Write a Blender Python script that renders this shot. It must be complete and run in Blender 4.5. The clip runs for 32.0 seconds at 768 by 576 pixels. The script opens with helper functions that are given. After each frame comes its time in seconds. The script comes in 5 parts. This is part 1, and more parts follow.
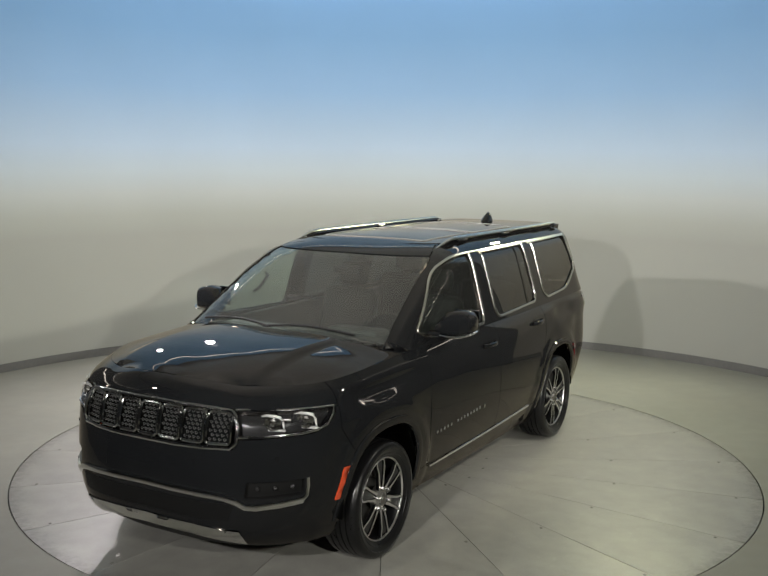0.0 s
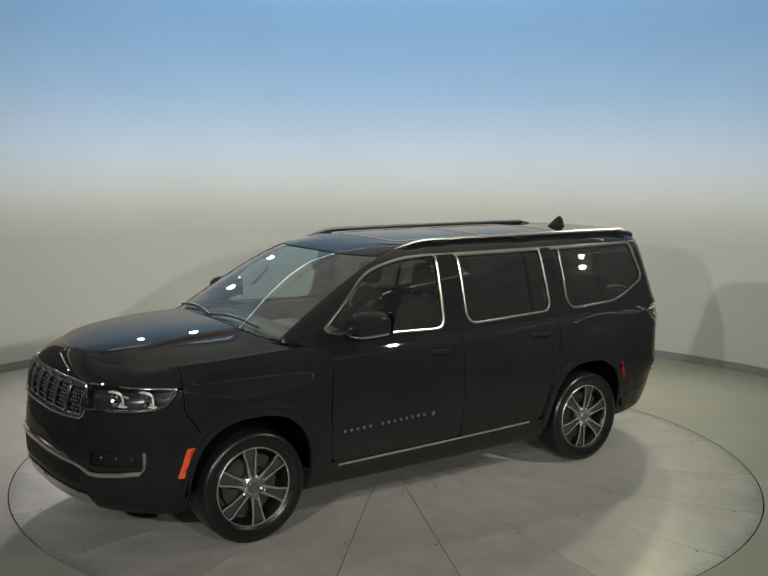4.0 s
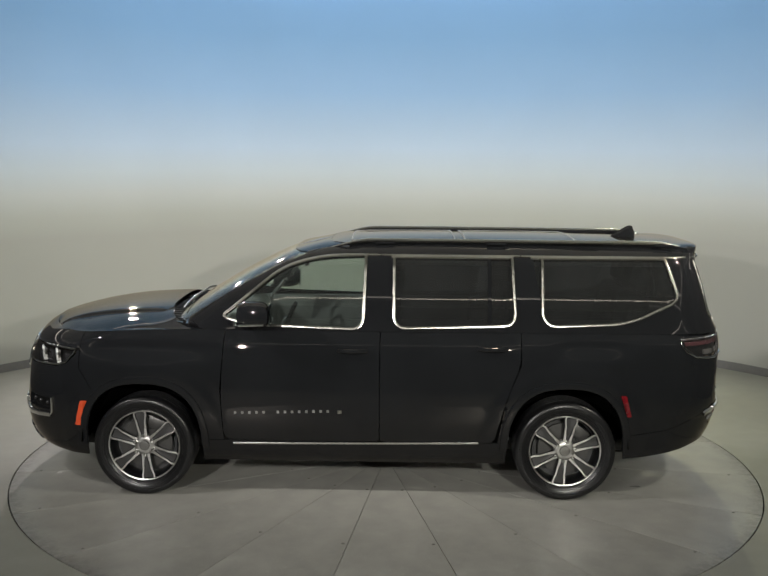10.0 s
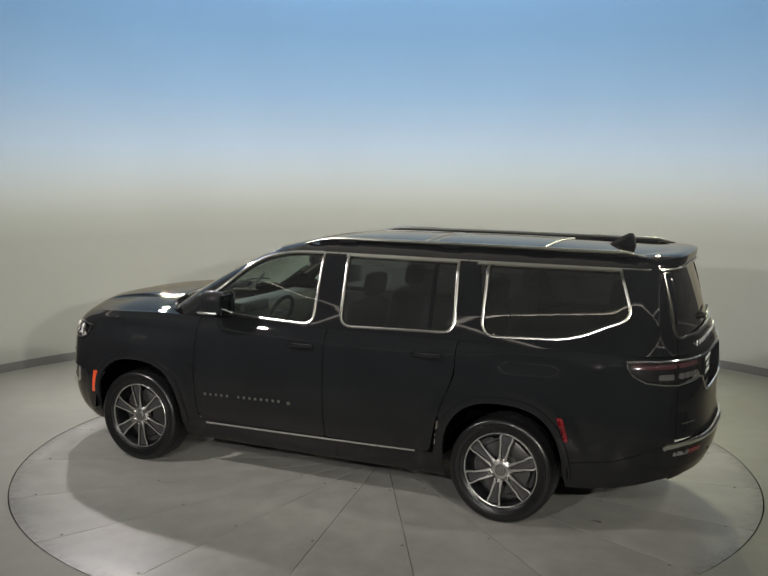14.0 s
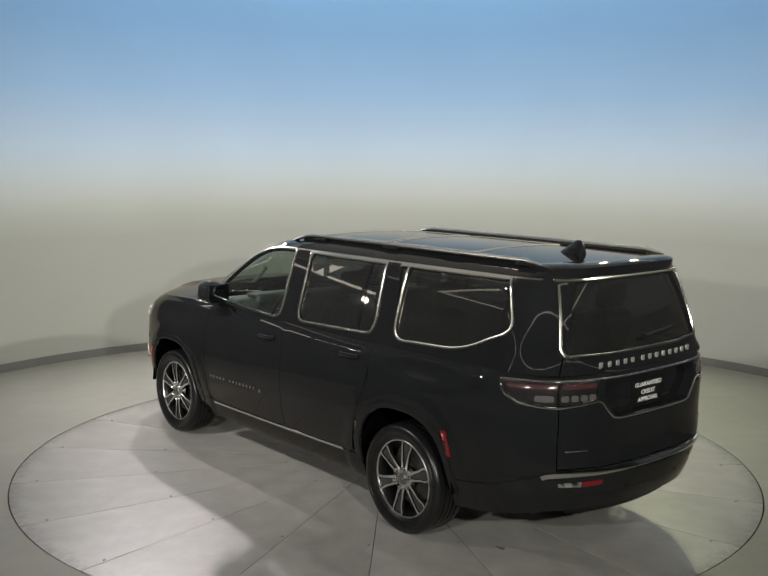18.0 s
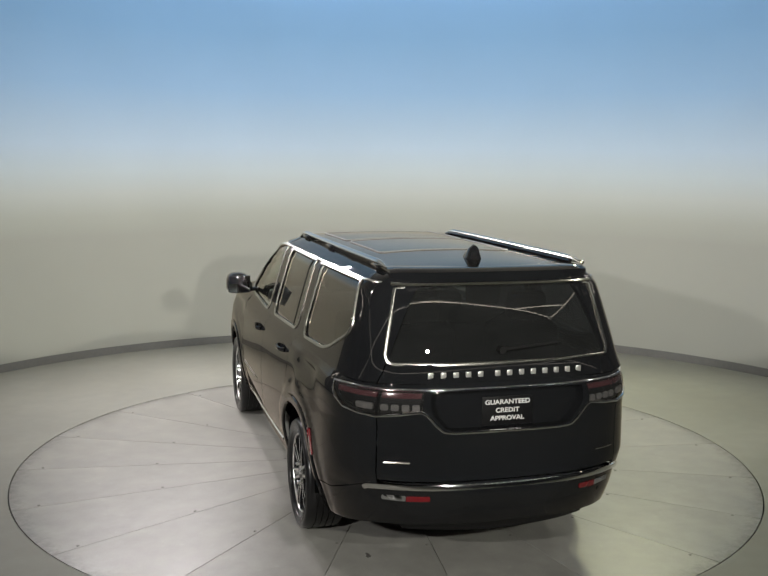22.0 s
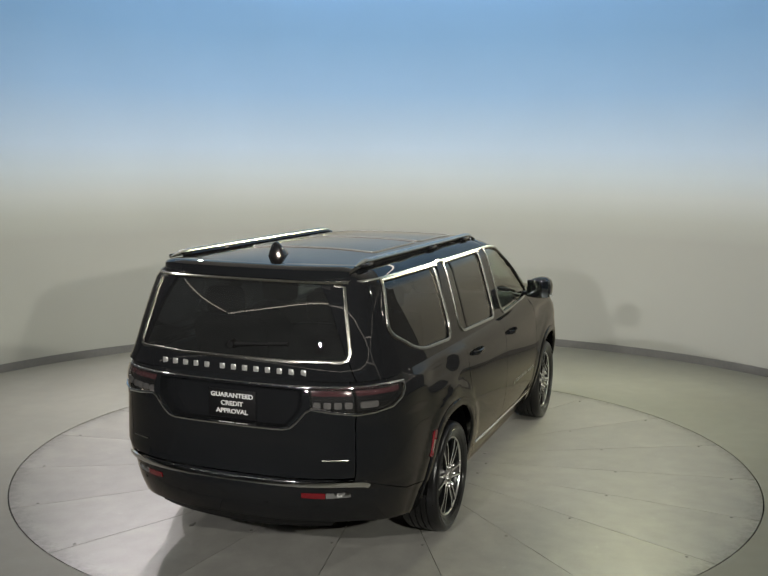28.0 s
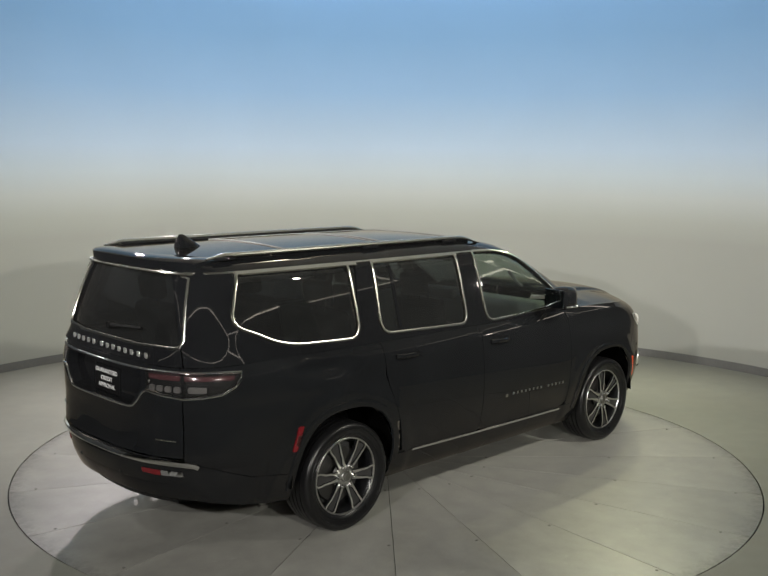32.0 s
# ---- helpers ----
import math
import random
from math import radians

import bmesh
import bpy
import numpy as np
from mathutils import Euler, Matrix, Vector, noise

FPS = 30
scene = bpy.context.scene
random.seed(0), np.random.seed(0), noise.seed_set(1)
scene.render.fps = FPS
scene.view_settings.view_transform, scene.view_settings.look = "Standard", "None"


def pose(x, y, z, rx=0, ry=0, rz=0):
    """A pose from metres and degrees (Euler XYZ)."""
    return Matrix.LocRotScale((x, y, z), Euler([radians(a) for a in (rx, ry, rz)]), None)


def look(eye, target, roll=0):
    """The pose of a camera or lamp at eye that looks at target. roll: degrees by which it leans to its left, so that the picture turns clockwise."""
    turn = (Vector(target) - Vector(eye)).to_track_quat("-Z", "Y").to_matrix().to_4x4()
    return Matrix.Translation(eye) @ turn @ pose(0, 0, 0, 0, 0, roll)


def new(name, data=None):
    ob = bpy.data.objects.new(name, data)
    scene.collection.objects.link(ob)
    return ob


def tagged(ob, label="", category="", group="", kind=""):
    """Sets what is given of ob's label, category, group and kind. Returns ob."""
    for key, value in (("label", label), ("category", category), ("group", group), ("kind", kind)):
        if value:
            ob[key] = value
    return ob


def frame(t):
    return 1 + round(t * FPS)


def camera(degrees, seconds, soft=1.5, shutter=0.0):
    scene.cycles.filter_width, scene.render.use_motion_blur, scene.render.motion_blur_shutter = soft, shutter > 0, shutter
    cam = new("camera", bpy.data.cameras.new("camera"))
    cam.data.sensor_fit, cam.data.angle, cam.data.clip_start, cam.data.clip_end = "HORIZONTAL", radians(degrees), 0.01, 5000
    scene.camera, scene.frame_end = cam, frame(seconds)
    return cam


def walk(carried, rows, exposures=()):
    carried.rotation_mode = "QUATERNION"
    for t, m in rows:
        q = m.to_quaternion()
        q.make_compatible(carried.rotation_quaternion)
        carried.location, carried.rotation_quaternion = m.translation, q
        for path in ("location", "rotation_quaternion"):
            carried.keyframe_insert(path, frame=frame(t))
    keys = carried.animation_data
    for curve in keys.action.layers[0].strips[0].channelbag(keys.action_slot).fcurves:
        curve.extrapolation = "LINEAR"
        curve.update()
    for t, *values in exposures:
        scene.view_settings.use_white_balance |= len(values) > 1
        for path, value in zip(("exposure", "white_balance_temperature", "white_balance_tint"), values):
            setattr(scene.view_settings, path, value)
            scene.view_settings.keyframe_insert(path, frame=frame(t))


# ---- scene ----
from mathutils import geometry

# The camera stands still in the mouth of a round photo booth.
EYE = Vector((0.0, -7.936, 2.530))
AIM = Vector((math.sin(radians(-0.227)) * math.cos(radians(7.816)), math.cos(radians(-0.227)) * math.cos(radians(7.816)), -math.sin(radians(7.816))))
cam = camera(43.37, 32.0)
walk(cam, [(0.0, look(EYE, EYE + AIM, 0.61)), (32.0, look(EYE, EYE + AIM, 0.61))])

# ---- light ----
world = bpy.data.worlds.new("world")
world.use_nodes = True
world.node_tree.nodes["Background"].inputs[0].default_value = (0.5, 0.52, 0.55, 1)
world.node_tree.nodes["Background"].inputs[1].default_value = 0.02
scene.world = world


def lamp(name, eye, target, watts, size, cone, colour):
    data = bpy.data.lights.new(name, "SPOT")
    data.energy, data.shadow_soft_size, data.color = watts, size, colour
    data.spot_size, data.spot_blend = radians(cone), 1.0
    ob = new(name, data)
    ob.matrix_world = look(eye, target)
    return ob


LAMPS = (  # two pairs high at the booth's far side, two added fill lamps at its flanks, two beside the mouth
    ((-3.35, 3.3, 3.6), (-0.8, 0.6, 0), 335, 0.06, 125, (1.0, 0.91, 0.90)),
    ((-2.5, 3.95, 3.6), (-0.6, 0.6, 0), 335, 0.06, 125, (1.0, 0.91, 0.90)),
    ((3.25, 3.3, 3.6), (0.8, 0.6, 0), 158, 0.06, 125, (1.0, 0.98, 0.60)),
    ((2.85, 3.65, 3.6), (0.7, 0.6, 0), 158, 0.06, 125, (1.0, 0.98, 0.60)),
    # fill pair added to brighten the wall and fade the car's shadow
    ((-4.3, -2.2, 3.7), (1.2, 3.4, 2.6), 960, 0.07, 115, (1.0, 0.96, 0.93)),
    ((4.3, -2.2, 3.7), (-1.2, 3.4, 2.6), 825, 0.07, 115, (1.0, 0.97, 0.84)),
    ((-2.58, -8.2, 3.34), (-0.2, 4.5, 3.4), 1330, 0.06, 93, (1.0, 0.97, 0.93)),
    ((1.92, -8.2, 3.10), (0.6, 4.5, 3.6), 1430, 0.06, 92, (1.0, 0.98, 0.88)),
)
for eye, aim, watts, size, cone, colour in LAMPS:
    lamp("spot_light", eye, aim, watts, size, cone, colour)
scene.view_settings.exposure = 0.05


# ---- materials ----
def nodes_of(name):
    m = bpy.data.materials.new(name)
    m.use_nodes = True
    return m, m.node_tree.nodes, m.node_tree.links, m.node_tree.nodes["Principled BSDF"]


def plain(name, base, rough=0.5, metal=0.0, coat=0.0, vary=0.12, scale=30.0, bump=0.0, spec=0.5):
    """A surface with grain at two scales in colour, gloss and relief."""
    m, n, l, b = nodes_of(name)
    co = n.new("ShaderNodeTexCoord")
    big, fine = n.new("ShaderNodeTexNoise"), n.new("ShaderNodeTexNoise")
    big.inputs["Scale"].default_value, fine.inputs["Scale"].default_value = scale * 0.12, scale
    big.inputs["Detail"].default_value, fine.inputs["Detail"].default_value = 4, 6
    for t in (big, fine):
        l.new(co.outputs["Object"], t.inputs["Vector"])
    add = n.new("ShaderNodeMath")
    l.new(big.outputs["Fac"], add.inputs[0])
    l.new(fine.outputs["Fac"], add.inputs[1])
    span = n.new("ShaderNodeMapRange")
    span.inputs["From Min"].default_value, span.inputs["From Max"].default_value = 0.6, 1.4
    span.inputs["To Min"].default_value, span.inputs["To Max"].default_value = 1 - vary, 1 + vary
    l.new(add.outputs[0], span.inputs["Value"])
    mul = n.new("ShaderNodeMix")
    mul.data_type, mul.blend_type = "RGBA", "MULTIPLY"
    mul.inputs["Factor"].default_value = 1.0
    mul.inputs["A"].default_value = (*base, 1)
    l.new(span.outputs[0], mul.inputs["B"])
    l.new(mul.outputs["Result"], b.inputs["Base Color"])
    gloss = n.new("ShaderNodeMath")
    gloss.operation = "MULTIPLY"
    gloss.inputs[1].default_value = rough
    l.new(span.outputs[0], gloss.inputs[0])
    l.new(gloss.outputs[0], b.inputs["Roughness"])
    b.inputs["Metallic"].default_value = metal
    b.inputs["Specular IOR Level"].default_value = spec
    b.inputs["Coat Weight"].default_value = coat
    b.inputs["Coat Roughness"].default_value = 0.02
    if bump:
        r = n.new("ShaderNodeBump")
        r.inputs["Strength"].default_value, r.inputs["Distance"].default_value = bump, 0.004
        l.new(fine.outputs["Fac"], r.inputs["Height"])
        l.new(r.outputs[0], b.inputs["Normal"])
    return m


def pane_glass(name, tint, base=0.05, haze=0.0, cast=(1.0, 0.9, 0.78)):
    """A thin pane: tinted see-through body with a mirror gloss that grows at grazing angles."""
    m, n, l, b = nodes_of(name)
    n.remove(b)
    clear, gloss, edge, mix = (n.new("ShaderNode" + k) for k in ("BsdfTransparent", "BsdfGlossy", "LayerWeight", "MixShader"))
    clear.inputs[0].default_value = (*tint, 1)
    # the gloss is tinted warm to offset blue reflected from the wall
    gloss.inputs["Roughness"].default_value, gloss.inputs["Color"].default_value = 0.0, (*cast, 1)
    edge.inputs[0].default_value = 0.5
    rise, span = n.new("ShaderNodeMath"), n.new("ShaderNodeMapRange")
    rise.operation = "POWER"
    rise.inputs[1].default_value = 5.0
    l.new(edge.outputs["Facing"], rise.inputs[0])
    span.inputs["To Min"].default_value = base
    l.new(rise.outputs[0], span.inputs["Value"])
    l.new(span.outputs[0], mix.inputs[0])
    if haze:
        # a thin even pale veil mixed into the pane's colour, put in for glare
        veil, lay, spots, part_of = (n.new("ShaderNode" + k) for k in ("BsdfDiffuse", "MixShader", "TexNoise", "MapRange"))
        veil.inputs[0].default_value = (0.10, 0.104, 0.104, 1)
        spots.inputs["Scale"].default_value, spots.inputs["Detail"].default_value = 5.0, 8
        part_of.inputs["To Min"].default_value, part_of.inputs["To Max"].default_value = haze * 0.6, haze * 1.4
        l.new(spots.outputs["Fac"], part_of.inputs["Value"])
        l.new(part_of.outputs[0], lay.inputs[0])
        l.new(clear.outputs[0], lay.inputs[1])
        l.new(veil.outputs[0], lay.inputs[2])
        clear = lay
    l.new(clear.outputs[0], mix.inputs[1])
    l.new(gloss.outputs[0], mix.inputs[2])
    l.new(mix.outputs[0], n["Material Output"].inputs[0])
    return m


def lacquer(name, base, tint, ior=1.45, flake=0.0):
    """Black lacquer: a dark body under a clear coat whose mirror gloss is tinted warm to grey blue reflections."""
    m, n, l, b = nodes_of(name)
    co, fine, big = n.new("ShaderNodeTexCoord"), n.new("ShaderNodeTexNoise"), n.new("ShaderNodeTexNoise")
    fine.inputs["Scale"].default_value, big.inputs["Scale"].default_value = 900.0, 2.2
    for t in (fine, big):
        l.new(co.outputs["Object"], t.inputs["Vector"])
    add, span, body = n.new("ShaderNodeMath"), n.new("ShaderNodeMapRange"), n.new("ShaderNodeMix")
    l.new(fine.outputs["Fac"], add.inputs[0])
    l.new(big.outputs["Fac"], add.inputs[1])
    span.inputs["From Min"].default_value, span.inputs["From Max"].default_value = 0.6, 1.4
    span.inputs["To Min"].default_value, span.inputs["To Max"].default_value = 0.8, 1.2
    l.new(add.outputs[0], span.inputs["Value"])
    body.data_type, body.blend_type = "RGBA", "MULTIPLY"
    body.inputs["Factor"].default_value = 1.0
    body.inputs["A"].default_value = (*base, 1)
    l.new(span.outputs[0], body.inputs["B"])
    l.new(body.outputs["Result"], b.inputs["Base Color"])
    b.inputs["Roughness"].default_value, b.inputs["Specular IOR Level"].default_value = 0.45, flake
    gloss, rise, mix = (n.new("ShaderNode" + k) for k in ("BsdfGlossy", "Fresnel", "MixShader"))
    gloss.inputs["Color"].default_value, gloss.inputs["Roughness"].default_value = (*tint, 1), 0.02
    rise.inputs["IOR"].default_value = ior
    l.new(rise.outputs[0], mix.inputs[0])
    l.new(b.outputs[0], mix.inputs[1])
    l.new(gloss.outputs[0], mix.inputs[2])
    l.new(mix.outputs[0], n["Material Output"].inputs[0])
    return m


def concrete(name, base, rough, seed, stain=0.25, rim=0.0):
    """Smooth grey coated concrete with broad stains, fine grit and small scuffs."""
    m, n, l, b = nodes_of(name)
    co, info = n.new("ShaderNodeTexCoord"), n.new("ShaderNodeObjectInfo")
    put = n.new("ShaderNodeMapping")
    put.inputs["Location"].default_value = (seed, seed * 1.7, 0)
    l.new(co.outputs["Object"], put.inputs["Vector"])
    last = None
    for scale, detail, lo, hi in ((0.7, 5, 1 - stain * 0.5, 1 + stain * 0.4), (6, 8, 1 - stain * 0.35, 1 + stain * 0.25), (90, 3, 0.95, 1.05)):
        t, r = n.new("ShaderNodeTexNoise"), n.new("ShaderNodeMapRange")
        t.inputs["Scale"].default_value, t.inputs["Detail"].default_value = scale, detail
        l.new(put.outputs[0], t.inputs["Vector"])
        r.inputs["From Min"].default_value, r.inputs["From Max"].default_value = 0.3, 0.7
        r.inputs["To Min"].default_value, r.inputs["To Max"].default_value = lo, hi
        l.new(t.outputs["Fac"], r.inputs["Value"])
        if last:
            mul = n.new("ShaderNodeMath")
            mul.operation = "MULTIPLY"
            l.new(last, mul.inputs[0])
            l.new(r.outputs[0], mul.inputs[1])
            last = mul.outputs[0]
        else:
            last = r.outputs[0]
    each = n.new("ShaderNodeMapRange")
    each.inputs["To Min"].default_value, each.inputs["To Max"].default_value = 0.96, 1.04
    l.new(info.outputs["Random"], each.inputs["Value"])
    mul = n.new("ShaderNodeMath")
    mul.operation = "MULTIPLY"
    l.new(last, mul.inputs[0])
    l.new(each.outputs[0], mul.inputs[1])
    grit = mul
    if rim:
        # dirt gathered along the disc's edge, and pale worn flecks
        sep, dist, edge, spot, near, worn = (n.new("ShaderNode" + k) for k in ("VectorMath", "Math", "MapRange", "TexNoise", "Math", "MapRange"))
        sep.operation = "LENGTH"
        l.new(co.outputs["Object"], sep.inputs[0])
        edge.inputs["From Min"].default_value, edge.inputs["From Max"].default_value = rim - 0.30, rim
        l.new(sep.outputs["Value"], edge.inputs["Value"])
        spot.inputs["Scale"].default_value, spot.inputs["Detail"].default_value, spot.inputs["Roughness"].default_value = 16.0, 12, 0.78
        l.new(co.outputs["Object"], spot.inputs["Vector"])
        dist.operation, near.operation = "MULTIPLY", "SUBTRACT"
        l.new(edge.outputs[0], dist.inputs[0])
        l.new(spot.outputs["Fac"], dist.inputs[1])
        near.inputs[0].default_value = 1.0
        soft = n.new("ShaderNodeMapRange")
        soft.inputs["From Min"].default_value, soft.inputs["From Max"].default_value = 0.30, 0.62
        soft.inputs["To Max"].default_value = 0.50
        l.new(dist.outputs[0], soft.inputs["Value"])
        l.new(soft.outputs[0], near.inputs[1])
        fleck = n.new("ShaderNodeTexNoise")
        fleck.inputs["Scale"].default_value, fleck.inputs["Detail"].default_value, fleck.inputs["Roughness"].default_value = 14.0, 12, 0.8
        l.new(put.outputs[0], fleck.inputs["Vector"])
        worn.inputs["From Min"].default_value, worn.inputs["From Max"].default_value = 0.56, 0.72
        worn.inputs["To Min"].default_value, worn.inputs["To Max"].default_value = 1.0, 1.25
        l.new(fleck.outputs["Fac"], worn.inputs["Value"])
        for socket in (near.outputs[0], worn.outputs[0]):
            step = n.new("ShaderNodeMath")
            step.operation = "MULTIPLY"
            l.new(grit.outputs[0], step.inputs[0])
            l.new(socket, step.inputs[1])
            grit = step
    tint = n.new("ShaderNodeMix")
    tint.data_type, tint.blend_type = "RGBA", "MULTIPLY"
    tint.inputs["Factor"].default_value = 1.0
    tint.inputs["A"].default_value = (*base, 1)
    l.new(grit.outputs[0], tint.inputs["B"])
    l.new(tint.outputs["Result"], b.inputs["Base Color"])
    rr = n.new("ShaderNodeMath")
    rr.operation = "MULTIPLY"
    rr.inputs[1].default_value = rough
    l.new(last, rr.inputs[0])
    l.new(rr.outputs[0], b.inputs["Roughness"])
    b.inputs["Specular IOR Level"].default_value = 0.45 if rim else 0.32
    bump, pits, lift = n.new("ShaderNodeBump"), n.new("ShaderNodeTexNoise"), n.new("ShaderNodeMath")
    pits.inputs["Scale"].default_value, pits.inputs["Detail"].default_value = 160.0, 4
    l.new(put.outputs[0], pits.inputs["Vector"])
    l.new(last, lift.inputs[0])
    l.new(pits.outputs["Fac"], lift.inputs[1])
    bump.inputs["Strength"].default_value, bump.inputs["Distance"].default_value = 0.22 if rim else 0.15, 0.003
    l.new(lift.outputs[0], bump.inputs["Height"])
    l.new(bump.outputs[0], b.inputs["Normal"])
    return m


def wall_with_tint(name):
    """Matt booth wall: warm grey below; above, an overlaid soft sky-blue fade put into its colour."""
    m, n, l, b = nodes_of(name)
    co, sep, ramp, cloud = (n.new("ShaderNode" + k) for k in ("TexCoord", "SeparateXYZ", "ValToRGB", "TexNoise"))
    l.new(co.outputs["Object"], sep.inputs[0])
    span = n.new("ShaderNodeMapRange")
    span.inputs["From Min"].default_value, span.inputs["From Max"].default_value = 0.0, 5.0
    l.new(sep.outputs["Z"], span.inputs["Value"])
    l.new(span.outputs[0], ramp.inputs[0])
    # the blue stops hold an overlay fade; the wall itself is plain grey
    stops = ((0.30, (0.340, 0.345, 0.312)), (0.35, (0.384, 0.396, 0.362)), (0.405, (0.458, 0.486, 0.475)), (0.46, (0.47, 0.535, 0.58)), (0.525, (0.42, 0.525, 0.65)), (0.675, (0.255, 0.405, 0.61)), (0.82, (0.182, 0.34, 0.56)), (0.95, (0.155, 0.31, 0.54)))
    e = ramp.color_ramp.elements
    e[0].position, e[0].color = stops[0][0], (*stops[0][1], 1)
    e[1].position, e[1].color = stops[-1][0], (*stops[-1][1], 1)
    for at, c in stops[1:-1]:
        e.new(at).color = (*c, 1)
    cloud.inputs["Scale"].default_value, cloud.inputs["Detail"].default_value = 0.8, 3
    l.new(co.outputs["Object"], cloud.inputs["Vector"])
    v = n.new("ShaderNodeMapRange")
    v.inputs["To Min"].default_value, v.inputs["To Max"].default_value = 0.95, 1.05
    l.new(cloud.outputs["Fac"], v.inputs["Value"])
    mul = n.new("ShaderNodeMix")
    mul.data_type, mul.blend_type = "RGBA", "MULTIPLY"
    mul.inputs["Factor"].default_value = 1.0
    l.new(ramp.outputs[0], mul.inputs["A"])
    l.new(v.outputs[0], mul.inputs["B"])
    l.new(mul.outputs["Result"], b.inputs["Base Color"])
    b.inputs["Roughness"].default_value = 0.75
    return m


M_WALL = wall_with_tint("booth_wall_overlay_tint")
M_FLOOR = concrete("grey_floor_coating", (0.238, 0.238, 0.208), 0.64, 3.1, 0.22)
M_TABLE = concrete("turntable_coating", (0.282, 0.277, 0.254), 0.40, 9.4, 0.36, rim=2.993)
M_BASE = plain("grey_base_trim", (0.14, 0.14, 0.135), 0.5)
M_GAP = plain("dark_gap", (0.02, 0.02, 0.02), 0.8)
M_CEIL = plain("ceiling_paint", (0.72, 0.72, 0.70), 0.8)
M_PAINT = lacquer("black_car_paint", (0.0092, 0.0099, 0.0110), (0.84, 0.76, 0.68), 1.43)
M_GLOSSBLACK = lacquer("gloss_black_trim", (0.0088, 0.0093, 0.0103), (0.84, 0.77, 0.70), 1.43)
M_PLASTIC = plain("black_plastic", (0.006, 0.006, 0.0062), 0.5, bump=0.2, scale=300, spec=0.2)
M_CHROME = plain("chrome", (0.82, 0.81, 0.79), 0.08, metal=1.0, vary=0.05)
M_SATIN = plain("satin_metal", (0.44, 0.43, 0.385), 0.22, metal=1.0, vary=0.05)
M_RUBBER = plain("tyre_rubber", (0.006, 0.006, 0.0065), 0.30, bump=0.15, scale=120, spec=0.38)
M_RIMDARK = plain("dark_grey_wheel_paint", (0.006, 0.0062, 0.007), 0.3, spec=0.3)
M_RIM = plain("machined_alloy", (0.70, 0.69, 0.67), 0.30, metal=1.0, vary=0.08, scale=200)
M_BRAKE = plain("brake_iron", (0.09, 0.088, 0.085), 0.45, metal=0.7)
M_GLASS = pane_glass("clear_car_glass", (0.75, 0.83, 0.78), haze=0.075)
M_SCREEN = pane_glass("windscreen_glass", (0.68, 0.78, 0.72), haze=0.275)
M_TINT = pane_glass("privacy_glass", (0.143, 0.154, 0.165), haze=0.11)
M_LENS = pane_glass("lamp_lens", (0.85, 0.85, 0.86))
M_AMBER = plain("amber_reflector", (0.60, 0.07, 0.02), 0.25, coat=0.5)
M_RED = plain("red_reflector", (0.12, 0.005, 0.008), 0.25, coat=0.5)
M_REDDARK = plain("dark_red_lens", (0.075, 0.026, 0.030), 0.15, coat=0.5)
M_WHITE = plain("white_lettering", (0.58, 0.58, 0.57), 0.5)
M_CLEAR = plain("pale_lamp_reflector", (0.36, 0.36, 0.345), 0.3, metal=0.3)
M_CELL = plain("dull_lamp_cell", (0.15, 0.15, 0.145), 0.35, metal=0.2)
M_SEAT = plain("dark_leather", (0.014, 0.014, 0.013), 0.75, spec=0.1, bump=0.2, scale=150)
M_TRIM = plain("dark_interior_plastic", (0.05, 0.05, 0.051), 0.6)
M_LINER = plain("pale_headliner", (0.10, 0.098, 0.09), 0.9)


# ---- building helpers ----
def mesh_of(name, verts, faces, smooth=False):
    me = bpy.data.meshes.new(name)
    me.from_pydata([tuple(v) for v in verts], [], faces)
    if smooth:
        me.polygons.foreach_set("use_smooth", [True] * len(me.polygons))
        me.set_sharp_from_angle(angle=radians(40))
    me.update()
    return me


def part(name, data, material, parent, label="", m=None):
    """Links a bmesh or mesh as one object under a thing or a part."""
    if isinstance(data, bmesh.types.BMesh):
        me = bpy.data.meshes.new(name)
        data.to_mesh(me)
        data.free()
        me.polygons.foreach_set("use_smooth", [True] * len(me.polygons))
        me.set_sharp_from_angle(angle=radians(35))
        data = me
    if material and not data.materials:
        data.materials.append(material)
    ob = new(name, data)
    ob.parent = parent
    if m is not None:
        ob.matrix_local = m
    if label:
        ob["label"] = label
    return ob


def box(size, at=(0, 0, 0), bevel=0.01, seg=2, m=None, bm=None):
    """A bevelled block."""
    bm = bm or bmesh.new()
    got = bmesh.ops.create_cube(bm, size=1.0)["verts"]
    bmesh.ops.transform(bm, matrix=Matrix.Translation(at) @ (m or Matrix()) @ Matrix.Diagonal((*size, 1)), verts=got)
    if bevel:
        edges = list({e for v in got for e in v.link_edges})
        bmesh.ops.bevel(bm, geom=edges, offset=bevel, segments=seg, affect="EDGES", profile=0.5)
    return bm


